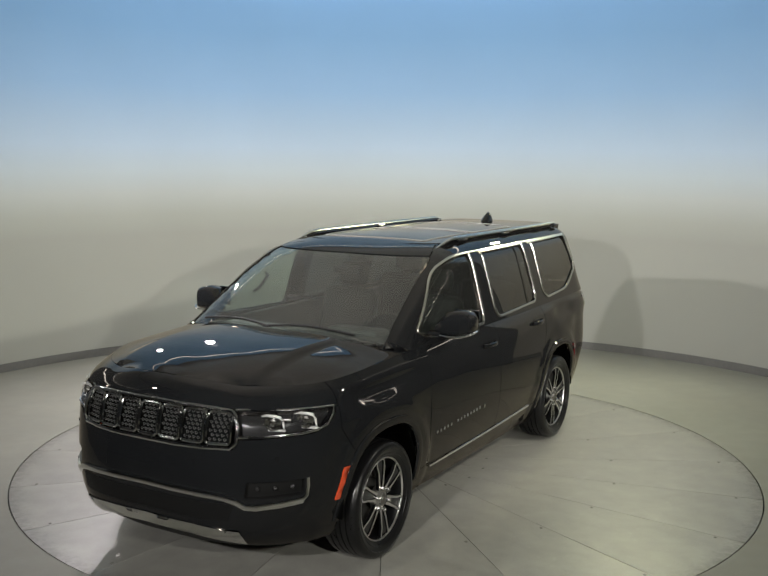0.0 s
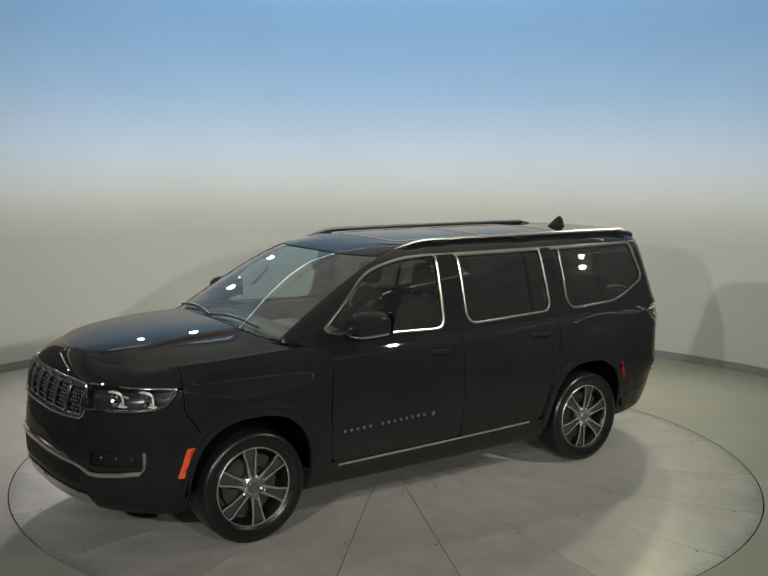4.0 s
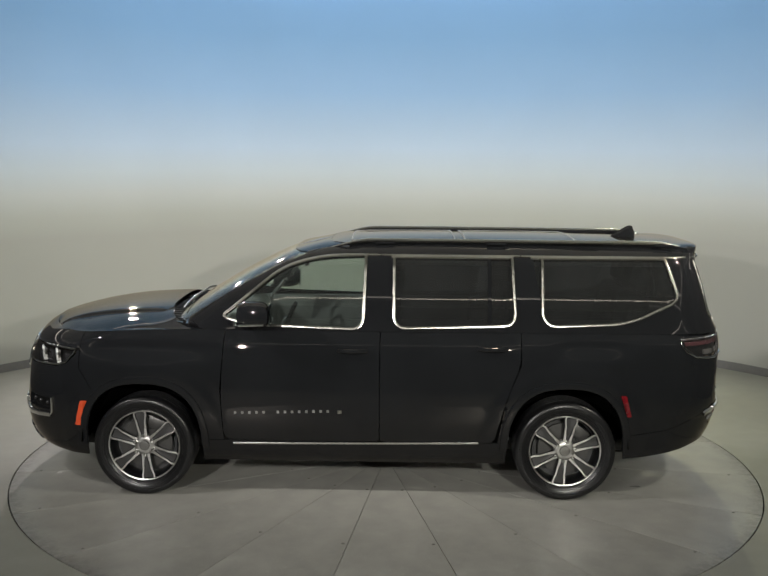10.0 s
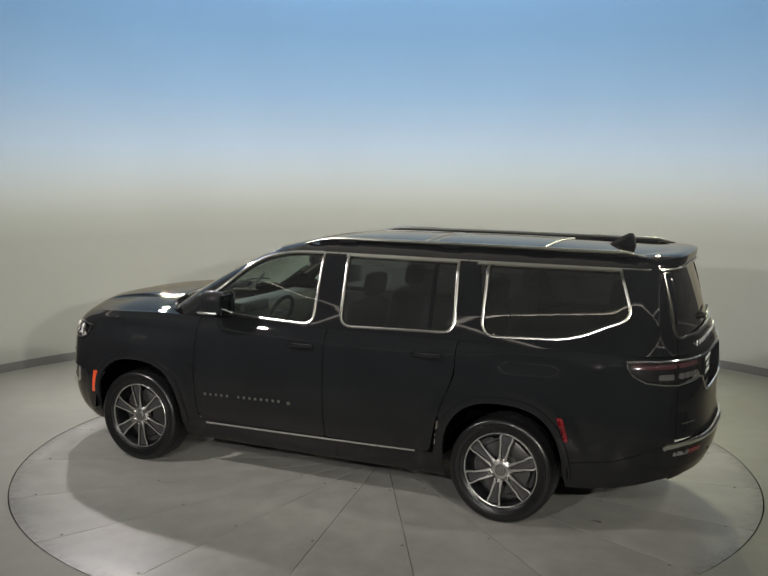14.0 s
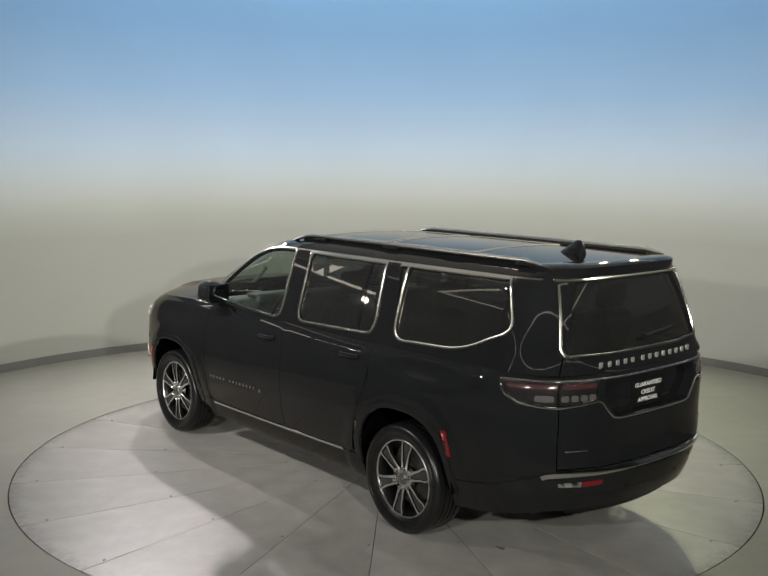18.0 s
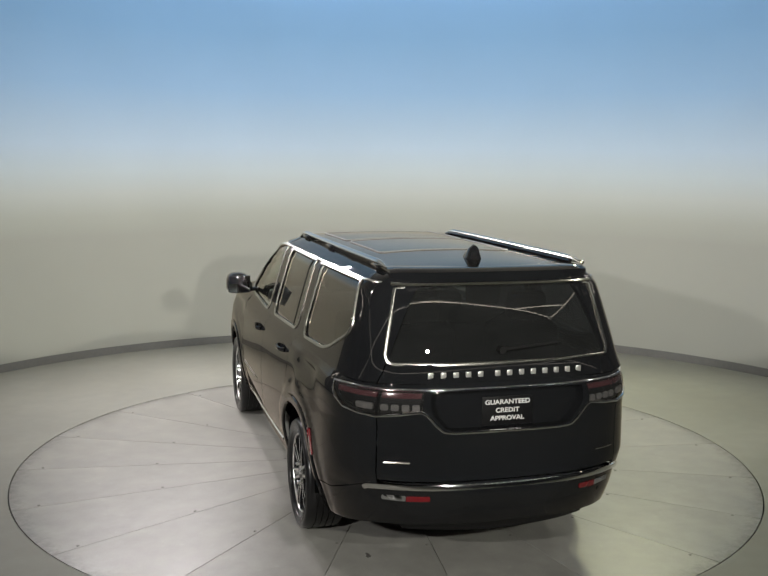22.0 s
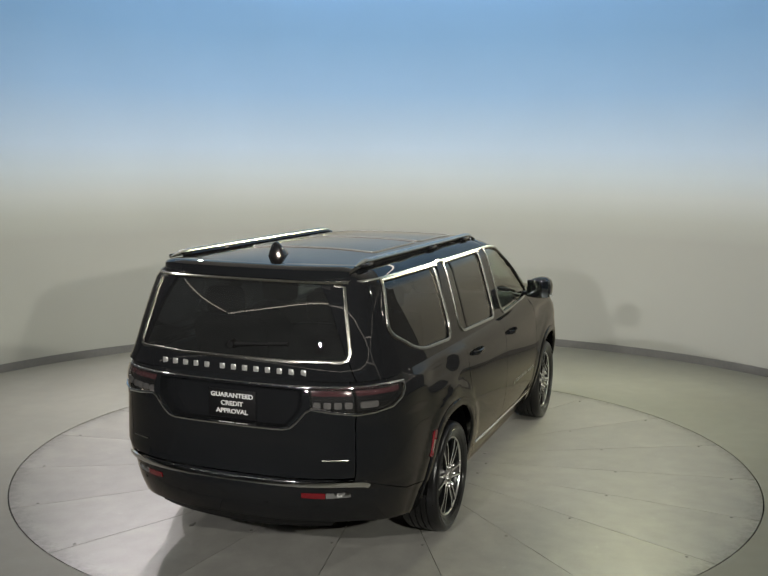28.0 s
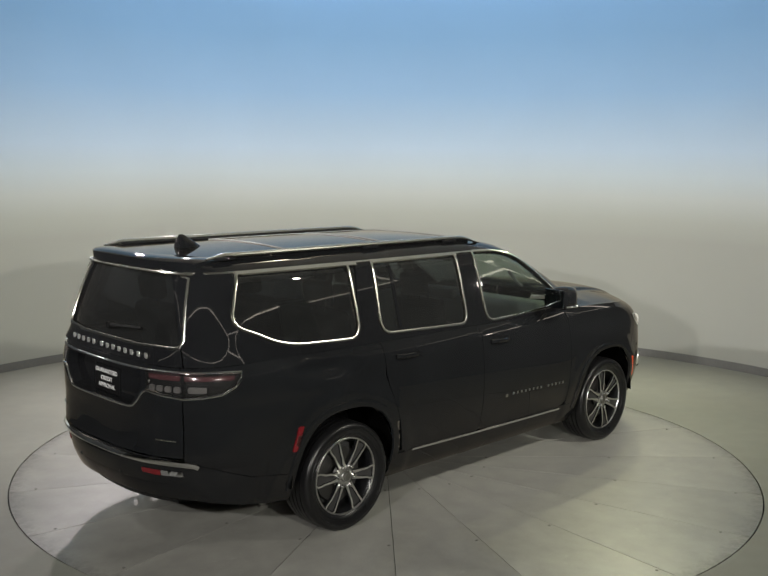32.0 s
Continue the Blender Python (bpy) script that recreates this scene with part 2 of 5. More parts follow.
def lathe(profile, seg=48, axis="y", bm=None):
    """Turns (radius, along) pairs about an axis."""
    bm = bm or bmesh.new()
    rings = []
    for r, h in profile:
        ring = []
        for i in range(seg):
            a = 2 * math.pi * i / seg
            c, s = r * math.cos(a), r * math.sin(a)
            ring.append(bm.verts.new((c, h, s) if axis == "y" else (c, s, h)))
        rings.append(ring)
    for a, b in zip(rings, rings[1:]):
        for i in range(seg):
            j = (i + 1) % seg
            bm.faces.new((a[i], a[j], b[j], b[i]) if axis == "y" else (a[j], a[i], b[i], b[j]))
    bmesh.ops.recalc_face_normals(bm, faces=bm.faces)
    return bm


def tube(points, radius, seg=8, bm=None, closed=False, flat=1.0):
    """A rod along points; radius may be one number or one for each point."""
    bm = bm or bmesh.new()
    pts = [Vector(p) for p in points]
    n = len(pts)
    rings = []
    for i, p in enumerate(pts):
        a = pts[(i - 1) % n] if closed or i else p
        b = pts[(i + 1) % n] if closed or i < n - 1 else p
        d = (b - a).normalized()
        up = Vector((0, 0, 1)) if abs(d.z) < 0.9 else Vector((1, 0, 0))
        u = d.cross(up).normalized()
        v = u.cross(d)
        r = radius[i] if isinstance(radius, (list, tuple)) else radius
        rings.append([bm.verts.new(p + u * (r * math.cos(2 * math.pi * k / seg)) + v * (r * flat * math.sin(2 * math.pi * k / seg))) for k in range(seg)])
    pairs = list(zip(rings, rings[1:])) + ([(rings[-1], rings[0])] if closed else [])
    for a, b in pairs:
        for k in range(seg):
            j = (k + 1) % seg
            bm.faces.new((a[k], a[j], b[j], b[k]))
    if not closed:
        bm.faces.new(rings[0][::-1])
        bm.faces.new(rings[-1])
    bmesh.ops.recalc_face_normals(bm, faces=bm.faces)
    return bm


def curve(points):
    """A smooth function through (x, value) pairs, with no overshoot."""
    xs = np.array([p[0] for p in points], float)
    ys = np.array([p[1] for p in points], float)
    h, d = np.diff(xs), np.diff(ys) / np.diff(xs)
    m = np.zeros(len(xs))
    m[0], m[-1] = d[0], d[-1]
    for i in range(1, len(xs) - 1):
        if d[i - 1] * d[i] > 0:
            w1, w2 = 2 * h[i] + h[i - 1], h[i] + 2 * h[i - 1]
            m[i] = (w1 + w2) / (w1 / d[i - 1] + w2 / d[i])

    def f(x):
        if x <= xs[0]:
            return ys[0] + m[0] * (x - xs[0])
        if x >= xs[-1]:
            return ys[-1] + m[-1] * (x - xs[-1])
        i = int(np.searchsorted(xs, x)) - 1
        t = (x - xs[i]) / h[i]
        return float((1 + 2 * t) * (1 - t) ** 2 * ys[i] + t * (1 - t) ** 2 * h[i] * m[i] + t * t * (3 - 2 * t) * ys[i + 1] + t * t * (t - 1) * h[i] * m[i + 1])
    return f


# ---- the booth ----
BOOTH = Vector((0.10, -0.10, 0.0))
R_WALL, WALL_TOP, R_TABLE = 5.47, 5.2, 2.993


def arc_wall(name, r0, r1, z0, z1, a0, a1, seg, material, label):
    """A curved wall with thickness, from angle a0 to a1."""
    verts, faces = [], []
    for i in range(seg + 1):
        a = a0 + (a1 - a0) * i / seg
        c, s = math.cos(a), math.sin(a)
        for r in (r0, r1):
            for z in (z0, z1):
                verts.append((BOOTH.x + r * c, BOOTH.y + r * s, z))
    for i in range(seg):
        b, d = 4 * i, 4 * i + 4
        faces += [(b, d, d + 1, b + 1), (b + 3, d + 3, d + 2, b + 2), (b + 1, d + 1, d + 3, b + 3), (b + 2, d + 2, d, b)]
    n = 4 * seg
    faces += [(0, 1, 3, 2), (n + 2, n + 3, n + 1, n)]
    ob = new(name, mesh_of(name, verts, faces, True))
    ob.data.materials.append(material)
    return tagged(ob, label, kind="structure")


def flat_ring(name, r0, r1, z, seg, material):
    verts = [(r * math.cos(2 * math.pi * i / seg), r * math.sin(2 * math.pi * i / seg), z) for r in (r0, r1) for i in range(seg)]
    faces = [(i, (i + 1) % seg, seg + (i + 1) % seg, seg + i) for i in range(seg)]
    me = mesh_of(name, verts, [f[::-1] for f in faces])
    me.materials.append(material)
    return me


def build_booth():
    near = radians(150)
    # a beam across the mouth and along both flanks, with a thin light strip under its edge
    for at, size in (((0, -6.0, 4.55), (12.2, 0.12, 1.66)), ((-6.04, -4.4, 4.55), (0.12, 3.0, 1.66)), ((6.04, -4.4, 4.55), (0.12, 3.0, 1.66))):
        for name, material, low, tall, label in (("header_beam", M_BEAM, at[2], size[2], "pale beam over the mouth of the booth"), ("light_strip", M_STRIP, 3.70, 0.018, "thin white light strip under the beam")):
            plan = [(0.02 if v == 0.12 else v - 0.02) if name == "light_strip" else v for v in size[:2]]
            bm = box((plan[0], plan[1], tall), (at[0], at[1], low), 0)
            me = bpy.data.meshes.new(name)
            bm.to_mesh(me)
            bm.free()
            me.materials.append(material)
            tagged(new(name, me), label, kind="structure")
    arc_wall("light_strip", 5.24, 5.26, 4.72, 4.745, radians(31), radians(149), 80, M_STRIP, "thin white light strip under the ceiling round the booth")
    # along both flanks: the dark lower wall ends in a thin pale edge, with tube lights and a small lamp below it
    for a, b in ((-24, 29), (151, 204)):
        arc_wall("light_strip", 5.44, 5.465, 3.276, 3.290, radians(a), radians(b), 36, M_EDGE, "thin pale edge along the top of the dark wall")
    for a, b in ((2.2, 9.6), (10.2, 28.0), (152.0, 174.4), (175.3, 181.0), (181.8, 183.3)):
        arc_wall("tube_light", 5.415, 5.455, 2.80, 2.84, radians(a), radians(b), 12, M_STRIP, "white tube light along the flank of the booth")
    for a, z in ((1.7, 2.69), (182.4, 2.66)):
        c, n = math.cos(radians(a)), math.sin(radians(a))
        bm = lathe([(0.0001, 0.035), (0.045, 0.033), (0.052, 0.026), (0.052, 0.0), (0.04, -0.03), (0.02, -0.05)], 24)
        ob = new("wall_lamp", bpy.data.meshes.new("wall_lamp"))
        bm.to_mesh(ob.data)
        bm.free()
        ob.data.materials.append(M_FACE)
        ob.matrix_world = Matrix.Translation((BOOTH.x + 5.40 * c, BOOTH.y + 5.40 * n, z)) @ Vector((-c, -n, 0)).to_track_quat("Y", "Z").to_matrix().to_4x4()
        tagged(ob, "small round lit lamp on the dark flank wall", kind="structure")
    bm = tube([(4.30, -5.93, 3.685), (5.97, -4.72, 3.685)], 0.018, 8)
    ob = new("tube_light", bpy.data.meshes.new("tube_light"))
    bm.to_mesh(ob.data)
    bm.free()
    ob.data.materials.append(M_STRIP)
    tagged(ob, "white tube light across the corner of the beams", kind="structure")
    a0, a1 = math.pi - near, near
    arc_wall("wall_round", R_WALL, R_WALL + 0.12, 0.0, WALL_TOP, a0, a1, 160, M_WALL, "curved warm grey booth wall, overlay sky-blue fade put into its upper colour")
    arc_wall("baseboard", R_WALL - 0.014, R_WALL - 0.001, 0.0, 0.098, a0, a1, 160, M_BASE, "low grey base strip along the curved wall")
    for b0, b1 in ((math.pi - radians(204), a0), (a1, radians(204))):
        arc_wall("wall_near", R_WALL, R_WALL + 0.12, 0.0, 3.285, b0, b1, 60, M_DIM, "dark curtain wall at the flank of the booth")
        arc_wall("wall_upper", R_WALL, R_WALL + 0.12, 3.287, WALL_TOP, b0, b1, 60, M_BEAM, "pale upper wall at the flank of the booth")
    # the floor, with a round hole for the turntable
    n = 160
    inner = [((R_TABLE + 0.006) * math.cos(2 * math.pi * i / n), (R_TABLE + 0.006) * math.sin(2 * math.pi * i / n)) for i in range(n)]
    outer = []
    for i in range(n):
        a = 2 * math.pi * i / n
        c, s = math.cos(a), math.sin(a)
        outer.append((c * 12 / max(abs(c), abs(s)), s * 12 / max(abs(c), abs(s))))
    verts = [(x, y, 0) for x, y in inner + outer] + [(x, y, -0.03) for x, y in inner]
    faces = [(i, n + i, n + (i + 1) % n, (i + 1) % n) for i in range(n)] + [(i, (i + 1) % n, 2 * n + (i + 1) % n, 2 * n + i) for i in range(n)]
    ob = new("floor", mesh_of("floor", verts, faces))
    ob.data.materials.append(M_FLOOR)
    tagged(ob, "smooth grey coated concrete floor of the booth", kind="structure")
    ob = new("turntable_pit", flat_ring("turntable_pit", 0.1, R_TABLE + 0.03, -0.028, 128, M_GAP))
    tagged(ob, "dark gap round the turntable", kind="structure")
    # room behind the mouth and the ceiling close the place
    for name, size, at in (("wall_back", (14, 0.15, 5.4), (0, -11.0, 2.7)), ("wall_left", (0.15, 18, 5.4), (-7.0, -2.0, 2.7)), ("wall_right", (0.15, 18, 5.4), (7.0, -2.0, 2.7)), ("wall_front", (14, 0.15, 5.4), (0, 7.0, 2.7))):
        bm = box(size, at, 0)
        me = bpy.data.meshes.new(name)
        bm.to_mesh(me)
        bm.free()
        me.materials.append(M_DIM)
        tagged(new(name, me), "plain dark grey wall of the room round the booth", kind="structure")
    bm = box((14.2, 18.2, 0.12), (0, -2.0, 5.46), 0)
    me = bpy.data.meshes.new("ceiling")
    bm.to_mesh(me)
    bm.free()
    me.materials.append(M_CEIL)
    tagged(new("ceiling", me), "plain pale ceiling over the booth", kind="structure")


M_DIM = plain("dim_wall_paint", (0.06, 0.064, 0.072), 0.8)
M_BEAM = plain("beam_paint", (0.20, 0.205, 0.195), 0.8)
M_STRIP = plain("lit_strip", (0.8, 0.8, 0.8), 0.5)
M_EDGE = plain("pale_lit_edge", (0.8, 0.8, 0.8), 0.5)
M_FACE = plain("lit_lamp_face", (0.8, 0.8, 0.8), 0.5)
for mat, power in ((M_STRIP, 4.5), (M_EDGE, 2.2), (M_FACE, 40.0)):
    mat.node_tree.nodes["Principled BSDF"].inputs["Emission Color"].default_value = (1, 0.98, 0.94, 1)
    mat.node_tree.nodes["Principled BSDF"].inputs["Emission Strength"].default_value = power


def build_turntable():
    """A disc in wedge panels with thin seams, turning with the car."""
    base = new("turntable", flat_ring("turntable", 0.05, R_TABLE - 0.004, -0.020, 128, M_GAP))
    tagged(base, "round grey turntable disc with radial panel seams and scuffs", "turntable")
    count, gap = SEAMS, 0.0022
    step = 2 * math.pi / count
    seg = 8
    verts, faces = [], []
    ring = []
    for r in (0.30, 1.2, 2.1, R_TABLE - 0.004):
        half = step / 2 - gap / r
        ring.append([(r * math.cos(-half + 2 * half * i / seg), r * math.sin(-half + 2 * half * i / seg)) for i in range(seg + 1)])
    for row in ring:
        verts += [(x, y, 0.0) for x, y in row]
    w = seg + 1
    for k in range(len(ring) - 1):
        for i in range(seg):
            faces.append((k * w + i, (k + 1) * w + i, (k + 1) * w + i + 1, k * w + i + 1))
    edge = [i for i in range(w)] + [k * w + seg for k in range(1, len(ring))] + [(len(ring) - 1) * w + i for i in range(seg - 1, -1, -1)] + [k * w for k in range(len(ring) - 2, 0, -1)]
    low = len(verts)
    verts += [(verts[i][0], verts[i][1], -0.018) for i in edge]
    m = len(edge)
    for i in range(m):
        j = (i + 1) % m
        faces.append((edge[j], edge[i], low + i, low + j))
    me = mesh_of("deck_panel", verts, faces)
    me.materials.append(M_TABLE)
    for i in range(count):
        o = new("deck_panel", me)
        o.parent = base
        o.matrix_local = pose(0, 0, 0, 0, 0, SEAM_TURN + 360 * i / count)
    bolt = to_disc(0.011, 0.004)
    for i in range(count):
        t = radians(SEAM_TURN + 9 + 360 * i / count)
        for r in (0.85, 1.9, 2.8):
            o = new("bolt", bolt)
            o.parent = base
            o.matrix_local = pose(r * math.cos(t) + 0.03 * math.sin(t), r * math.sin(t) - 0.03 * math.cos(t), 0.0)
    for x, y, wide, deep, seed in ((-1.95, 0.68, 0.036, 0.017, 2),):
        # a worn spot where the coating is chipped
        pick = random.Random(seed)
        bm = bmesh.new()
        ring = [(math.cos(2 * math.pi * i / 14), math.sin(2 * math.pi * i / 14), pick.uniform(0.55, 1.25)) for i in range(14)]
        high = [bm.verts.new((x + wide * c * k, y + deep * n * k, 0.0015)) for c, n, k in ring]
        foot = [bm.verts.new((x + wide * c * k * 1.08, y + deep * n * k * 1.08, -0.002)) for c, n, k in ring]
        bm.faces.new(high)
        for i in range(14):
            bm.faces.new((foot[i], foot[(i + 1) % 14], high[(i + 1) % 14], high[i]))
        part("chipped_spot", bm, M_CHIP, base, "dark chip in the floor coating")
    part("hub_plate", lathe([(0.0001, 0.0), (0.285, 0.0), (0.295, -0.004), (0.295, -0.018)], 48, "z"), M_TABLE, base)
    return base


def to_disc(r, h):
    bm = lathe([(0.0001, h), (r * 0.8, h), (r, h * 0.4), (r, -0.004)], 8, "z")
    me = bpy.data.meshes.new("bolt")
    bm.to_mesh(me)
    bm.free()
    me.materials.append(M_BOLT)
    return me


M_CHIP = plain("chipped_coating", (0.085, 0.08, 0.075), 0.35, vary=0.4, scale=60, bump=0.6)
M_BOLT = plain("dull_bolt", (0.19, 0.183, 0.17), 0.5, metal=0.3)
SEAMS, SEAM_TURN = 20, 2.0
build_booth()
TABLE = build_turntable()


# ---- the car: body surfaces ----
# Car space: x forward, y to its left, z up; the turntable's axis is x = y = 0.
WHEEL_F, WHEEL_R, TRACK, HUB_Z = 1.7915, -1.3325, 0.985, 0.373
MID = 0.017  # the car stands a little off the axis

W_LOW = curve([(0.22, 0.88), (0.27, 0.925), (0.33, 0.955), (0.42, 0.982), (0.52, 1.008), (0.64, 1.028), (0.80, 1.036), (0.98, 1.030), (1.10, 1.018), (1.17, 1.002), (1.215, 0.978), (1.25, 0.945), (1.29, 0.930)])
F_LOW = curve([(0.22, 2.66), (0.30, 2.79), (0.38, 2.855), (0.48, 2.88), (0.60, 2.882), (0.72, 2.872), (0.80, 2.862), (0.95, 2.845), (1.04, 2.825), (1.10, 2.800), (1.15, 2.775), (1.20, 2.735), (1.235, 2.69), (1.25, 2.66), (1.29, 2.5)])
R_LOW = curve([(0.22, -2.44), (0.32, -2.52), (0.42, -2.59), (0.52, -2.63), (0.62, -2.645), (0.66, -2.635), (0.72, -2.612), (0.86, -2.605), (0.94, -2.61), (1.10, -2.615), (1.20, -2.602), (1.25, -2.575), (1.29, -2.545)])
W_TOP = curve([(1.24, 0.957), (1.30, 0.938), (1.50, 0.882), (1.70, 0.822), (1.765, 0.800), (1.79, 0.776), (1.82, 0.744), (1.848, 0.70), (1.868, 0.655), (1.88, 0.62)])
F_TOP = curve([(1.24, 1.74), (1.30, 1.645), (1.40, 1.49), (1.55, 1.245), (1.70, 0.965), (1.78, 0.79), (1.82, 0.68), (1.85, 0.56), (1.868, 0.44), (1.88, 0.34)])
R_TOP = curve([(1.24, -2.575), (1.30, -2.54), (1.36, -2.518), (1.50, -2.478), (1.70, -2.415), (1.785, -2.384), (1.805, -2.390), (1.850, -2.402), (1.868, -2.396), (1.88, -2.376)])
SHOULDER = curve([(-2.7, 1.25), (1.2, 1.25), (1.6, 1.243), (2.0, 1.226), (2.3, 1.200), (2.6, 1.200), (2.9, 1.225), (3.4, 1.235)])
SCREEN = 0.61  # depth of the screen's curve
CORNER = 1.25  # chart length from a corner's start to the car's middle line


def corner_point(q, reach, width, n):
    """A rounded plan corner: q 0 at the side, 1 on the middle line. Gives (along, across)."""
    t = (1 - q) * math.pi / 2
    c, s = math.cos(t), math.sin(t)
    r = ((abs(c) / reach) ** n + (max(abs(s), 1e-9) / width) ** n) ** (-1 / n)
    return r * c, r * s


def low(a, h):
    """The body below the windows: a runs along the side and round the ends, h is the height."""
    z = h if h < 1.0 else 1.0 + (h - 1.0) * (SHOULDER(a) - 1.0) / 0.25
    w = W_LOW(h)
    if a > 1.95:
        dx, y = corner_point((a - 1.95) / CORNER, F_LOW(h) - 1.95, 1.0, 2.75 if h < 1.05 else 2.75 - 2.8 * (h - 1.05))
        x = 1.95 + dx
    elif a < -1.9:
        dx, y = corner_point((-1.9 - a) / CORNER, -1.9 - R_LOW(h), 1.0, 2.45 + 0.6 * min(max((h - 0.60) / 0.12, 0.0), 1.0))
        x = -1.9 - dx
    else:
        x, y = a, 1.0
    k = 0.0075 if x > 0 else 0.0135 - 0.006 * min(max((h - 1.0) / 0.2, 0.0), 1.0)
    flare = 0.0
    for cx in (WHEEL_F, WHEEL_R):
        t = min(max((0.66 - math.hypot(x - cx, (z - HUB_Z) * 0.97)) / 0.09, 0.0), 1.0)
        flare += 0.011 * t * t * (3 - 2 * t)
    for cx, reach, swell, rise in ((WHEEL_F - 0.04, 0.46, 0.016, 0.99), (WHEEL_R - 0.19, 0.26, 0.014, 1.035)):
        # the wing swells out over each wheel and falls away again under the shoulder
        along = math.exp(-(((x - cx) / reach) ** 4))
        up, down, back = (min(max(v, 0.0), 1.0) for v in ((z - 0.74) / (rise - 0.74), (z - rise) / 0.125, (z - rise - 0.125) / 0.075))
        up, down, back = (v * v * (3 - 2 * v) for v in (up, down, back))
        flare += along * (swell * up * (1 - down) - 0.020 * down * (1 - back))
    return Vector((x, y * (w - k * x * x + flare), z))


def top(a, h):
    """The window band, from the belt to the roof's edge."""
    w, f, r = W_TOP(h), F_TOP(h), R_TOP(h)
    f0 = f - SCREEN
    if a > f0:
        dx, y = corner_point((a - f0) / CORNER, f - f0, 1.0, 3.8)
        x = f0 + dx
    elif a < -1.98:
        dx, y = corner_point((-1.98 - a) / CORNER, -1.98 - r, 1.0, 3.5)
        x = -1.98 - dx
    else:
        x, y = a, 1.0
    return Vector((x, y * (w - 0.0085 * x * x), h))


HOOD_MID = curve([(1.25, 1.366), (1.45, 1.366), (1.7, 1.362), (2.0, 1.348), (2.25, 1.322), (2.42, 1.294), (2.53, 1.270), (2.60, 1.253), (2.66, 1.234)])
RIDGE = [low(1.0 + 2.2 * i / 80, 1.25) for i in range(81)]


def hood_edge(x):
    """Width and height of the wing's top edge at x."""
    for p, q in zip(RIDGE, RIDGE[1:]):
        if p.x <= x <= q.x and q.x > p.x:
            t = (x - p.x) / (q.x - p.x)
            return p.y + (q.y - p.y) * t, p.z + (q.z - p.z) * t
    return max(RIDGE[-1].y, 0.02), RIDGE[-1].z


def hood(x, y):
    """The bonnet with its raised middle."""
    wide, edge = hood_edge(min(x, 2.658))
    mid = HOOD_MID(x)
    t = min(abs(y) / max(wide, 0.05), 1.0)
    half = 0.50 + 0.045 * (x - 1.7)
    s = min(max((abs(y) - half) / 0.045, 0.0), 1.0)
    fade = min(max((2.58 - x) / 0.25, 0.0), 1.0) * min(max((x - 1.60) / 0.15, 0.0), 1.0)
    dome = 0.024 * fade * (1 - s * s * (3 - 2 * s))
    return Vector((x, y, edge + (mid - 0.024 * fade - edge) * (1 - t ** 3.0) + dome))


ROOF_EDGE = 1.866


def roof(x, y):
    f = curve_roof(x)
    return Vector((x, y, ROOF_EDGE + (f - ROOF_EDGE) * (1 - (abs(y) / 0.66) ** 2.2)))


curve_roof = curve([(-2.45, 1.868), (-2.40, 1.876), (-2.25, 1.886), (-1.9, 1.895), (-1.0, 1.905), (-0.2, 1.902), (0.15, 1.893), (0.35, 1.878), (0.44, 1.866), (0.6, 1.84)])


def inside(p, poly):
    x, y = p
    hit = False
    for (x0, y0), (x1, y1) in zip(poly, poly[1:] + poly[:1]):
        if (y0 > y) != (y1 > y) and x < (x1 - x0) * (y - y0) / (y1 - y0) + x0:
            hit = not hit
    return hit


def densify(poly, step):
    out = []
    for (x0, y0), (x1, y1) in zip(poly, poly[1:] + poly[:1]):
        n = max(1, int(math.ceil(math.hypot(x1 - x0, y1 - y0) / step)))
        out += [(x0 + (x1 - x0) * i / n, y0 + (y1 - y0) * i / n) for i in range(n)]
    return out


def rounded(poly, radius, seg=5):
    """The polygon with its corners rounded; radius may be one number or one for each corner."""
    out, n = [], len(poly)
    for i in range(n):
        p, a, b = Vector(poly[i]), Vector(poly[i - 1]), Vector(poly[(i + 1) % n])
        r = radius[i] if isinstance(radius, (list, tuple)) else radius
        u, v = a - p, b - p
        r = min(r, u.length * 0.48, v.length * 0.48)
        if r < 1e-4:
            out.append(tuple(p))
            continue
        s, e = p + u.normalized() * r, p + v.normalized() * r
        out += [tuple((1 - t) ** 2 * s + 2 * t * (1 - t) * p + t * t * e) for t in (k / seg for k in range(seg + 1))]
    return out


def offset(poly, d):
    """The polygon pushed outwards by d."""
    n = len(poly)
    area = sum(x0 * y1 - x1 * y0 for (x0, y0), (x1, y1) in zip(poly, poly[1:] + poly[:1]))
    s = 1 if area > 0 else -1
    out = []
    for i in range(n):
        p, a, b = Vector(poly[i]), Vector(poly[i - 1]), Vector(poly[(i + 1) % n])
        e0, e1 = (p - a), (b - p)
        e0 = e0.normalized() if e0.length > 1e-9 else e1.normalized()
        e1 = e1.normalized() if e1.length > 1e-9 else e0
        n0, n1 = Vector((e0.y, -e0.x)) * s, Vector((e1.y, -e1.x)) * s
        k = (n0 + n1)
        k = k / max(k.length_squared, 0.5) * 2
        out.append(tuple(p + k * d))
    return out


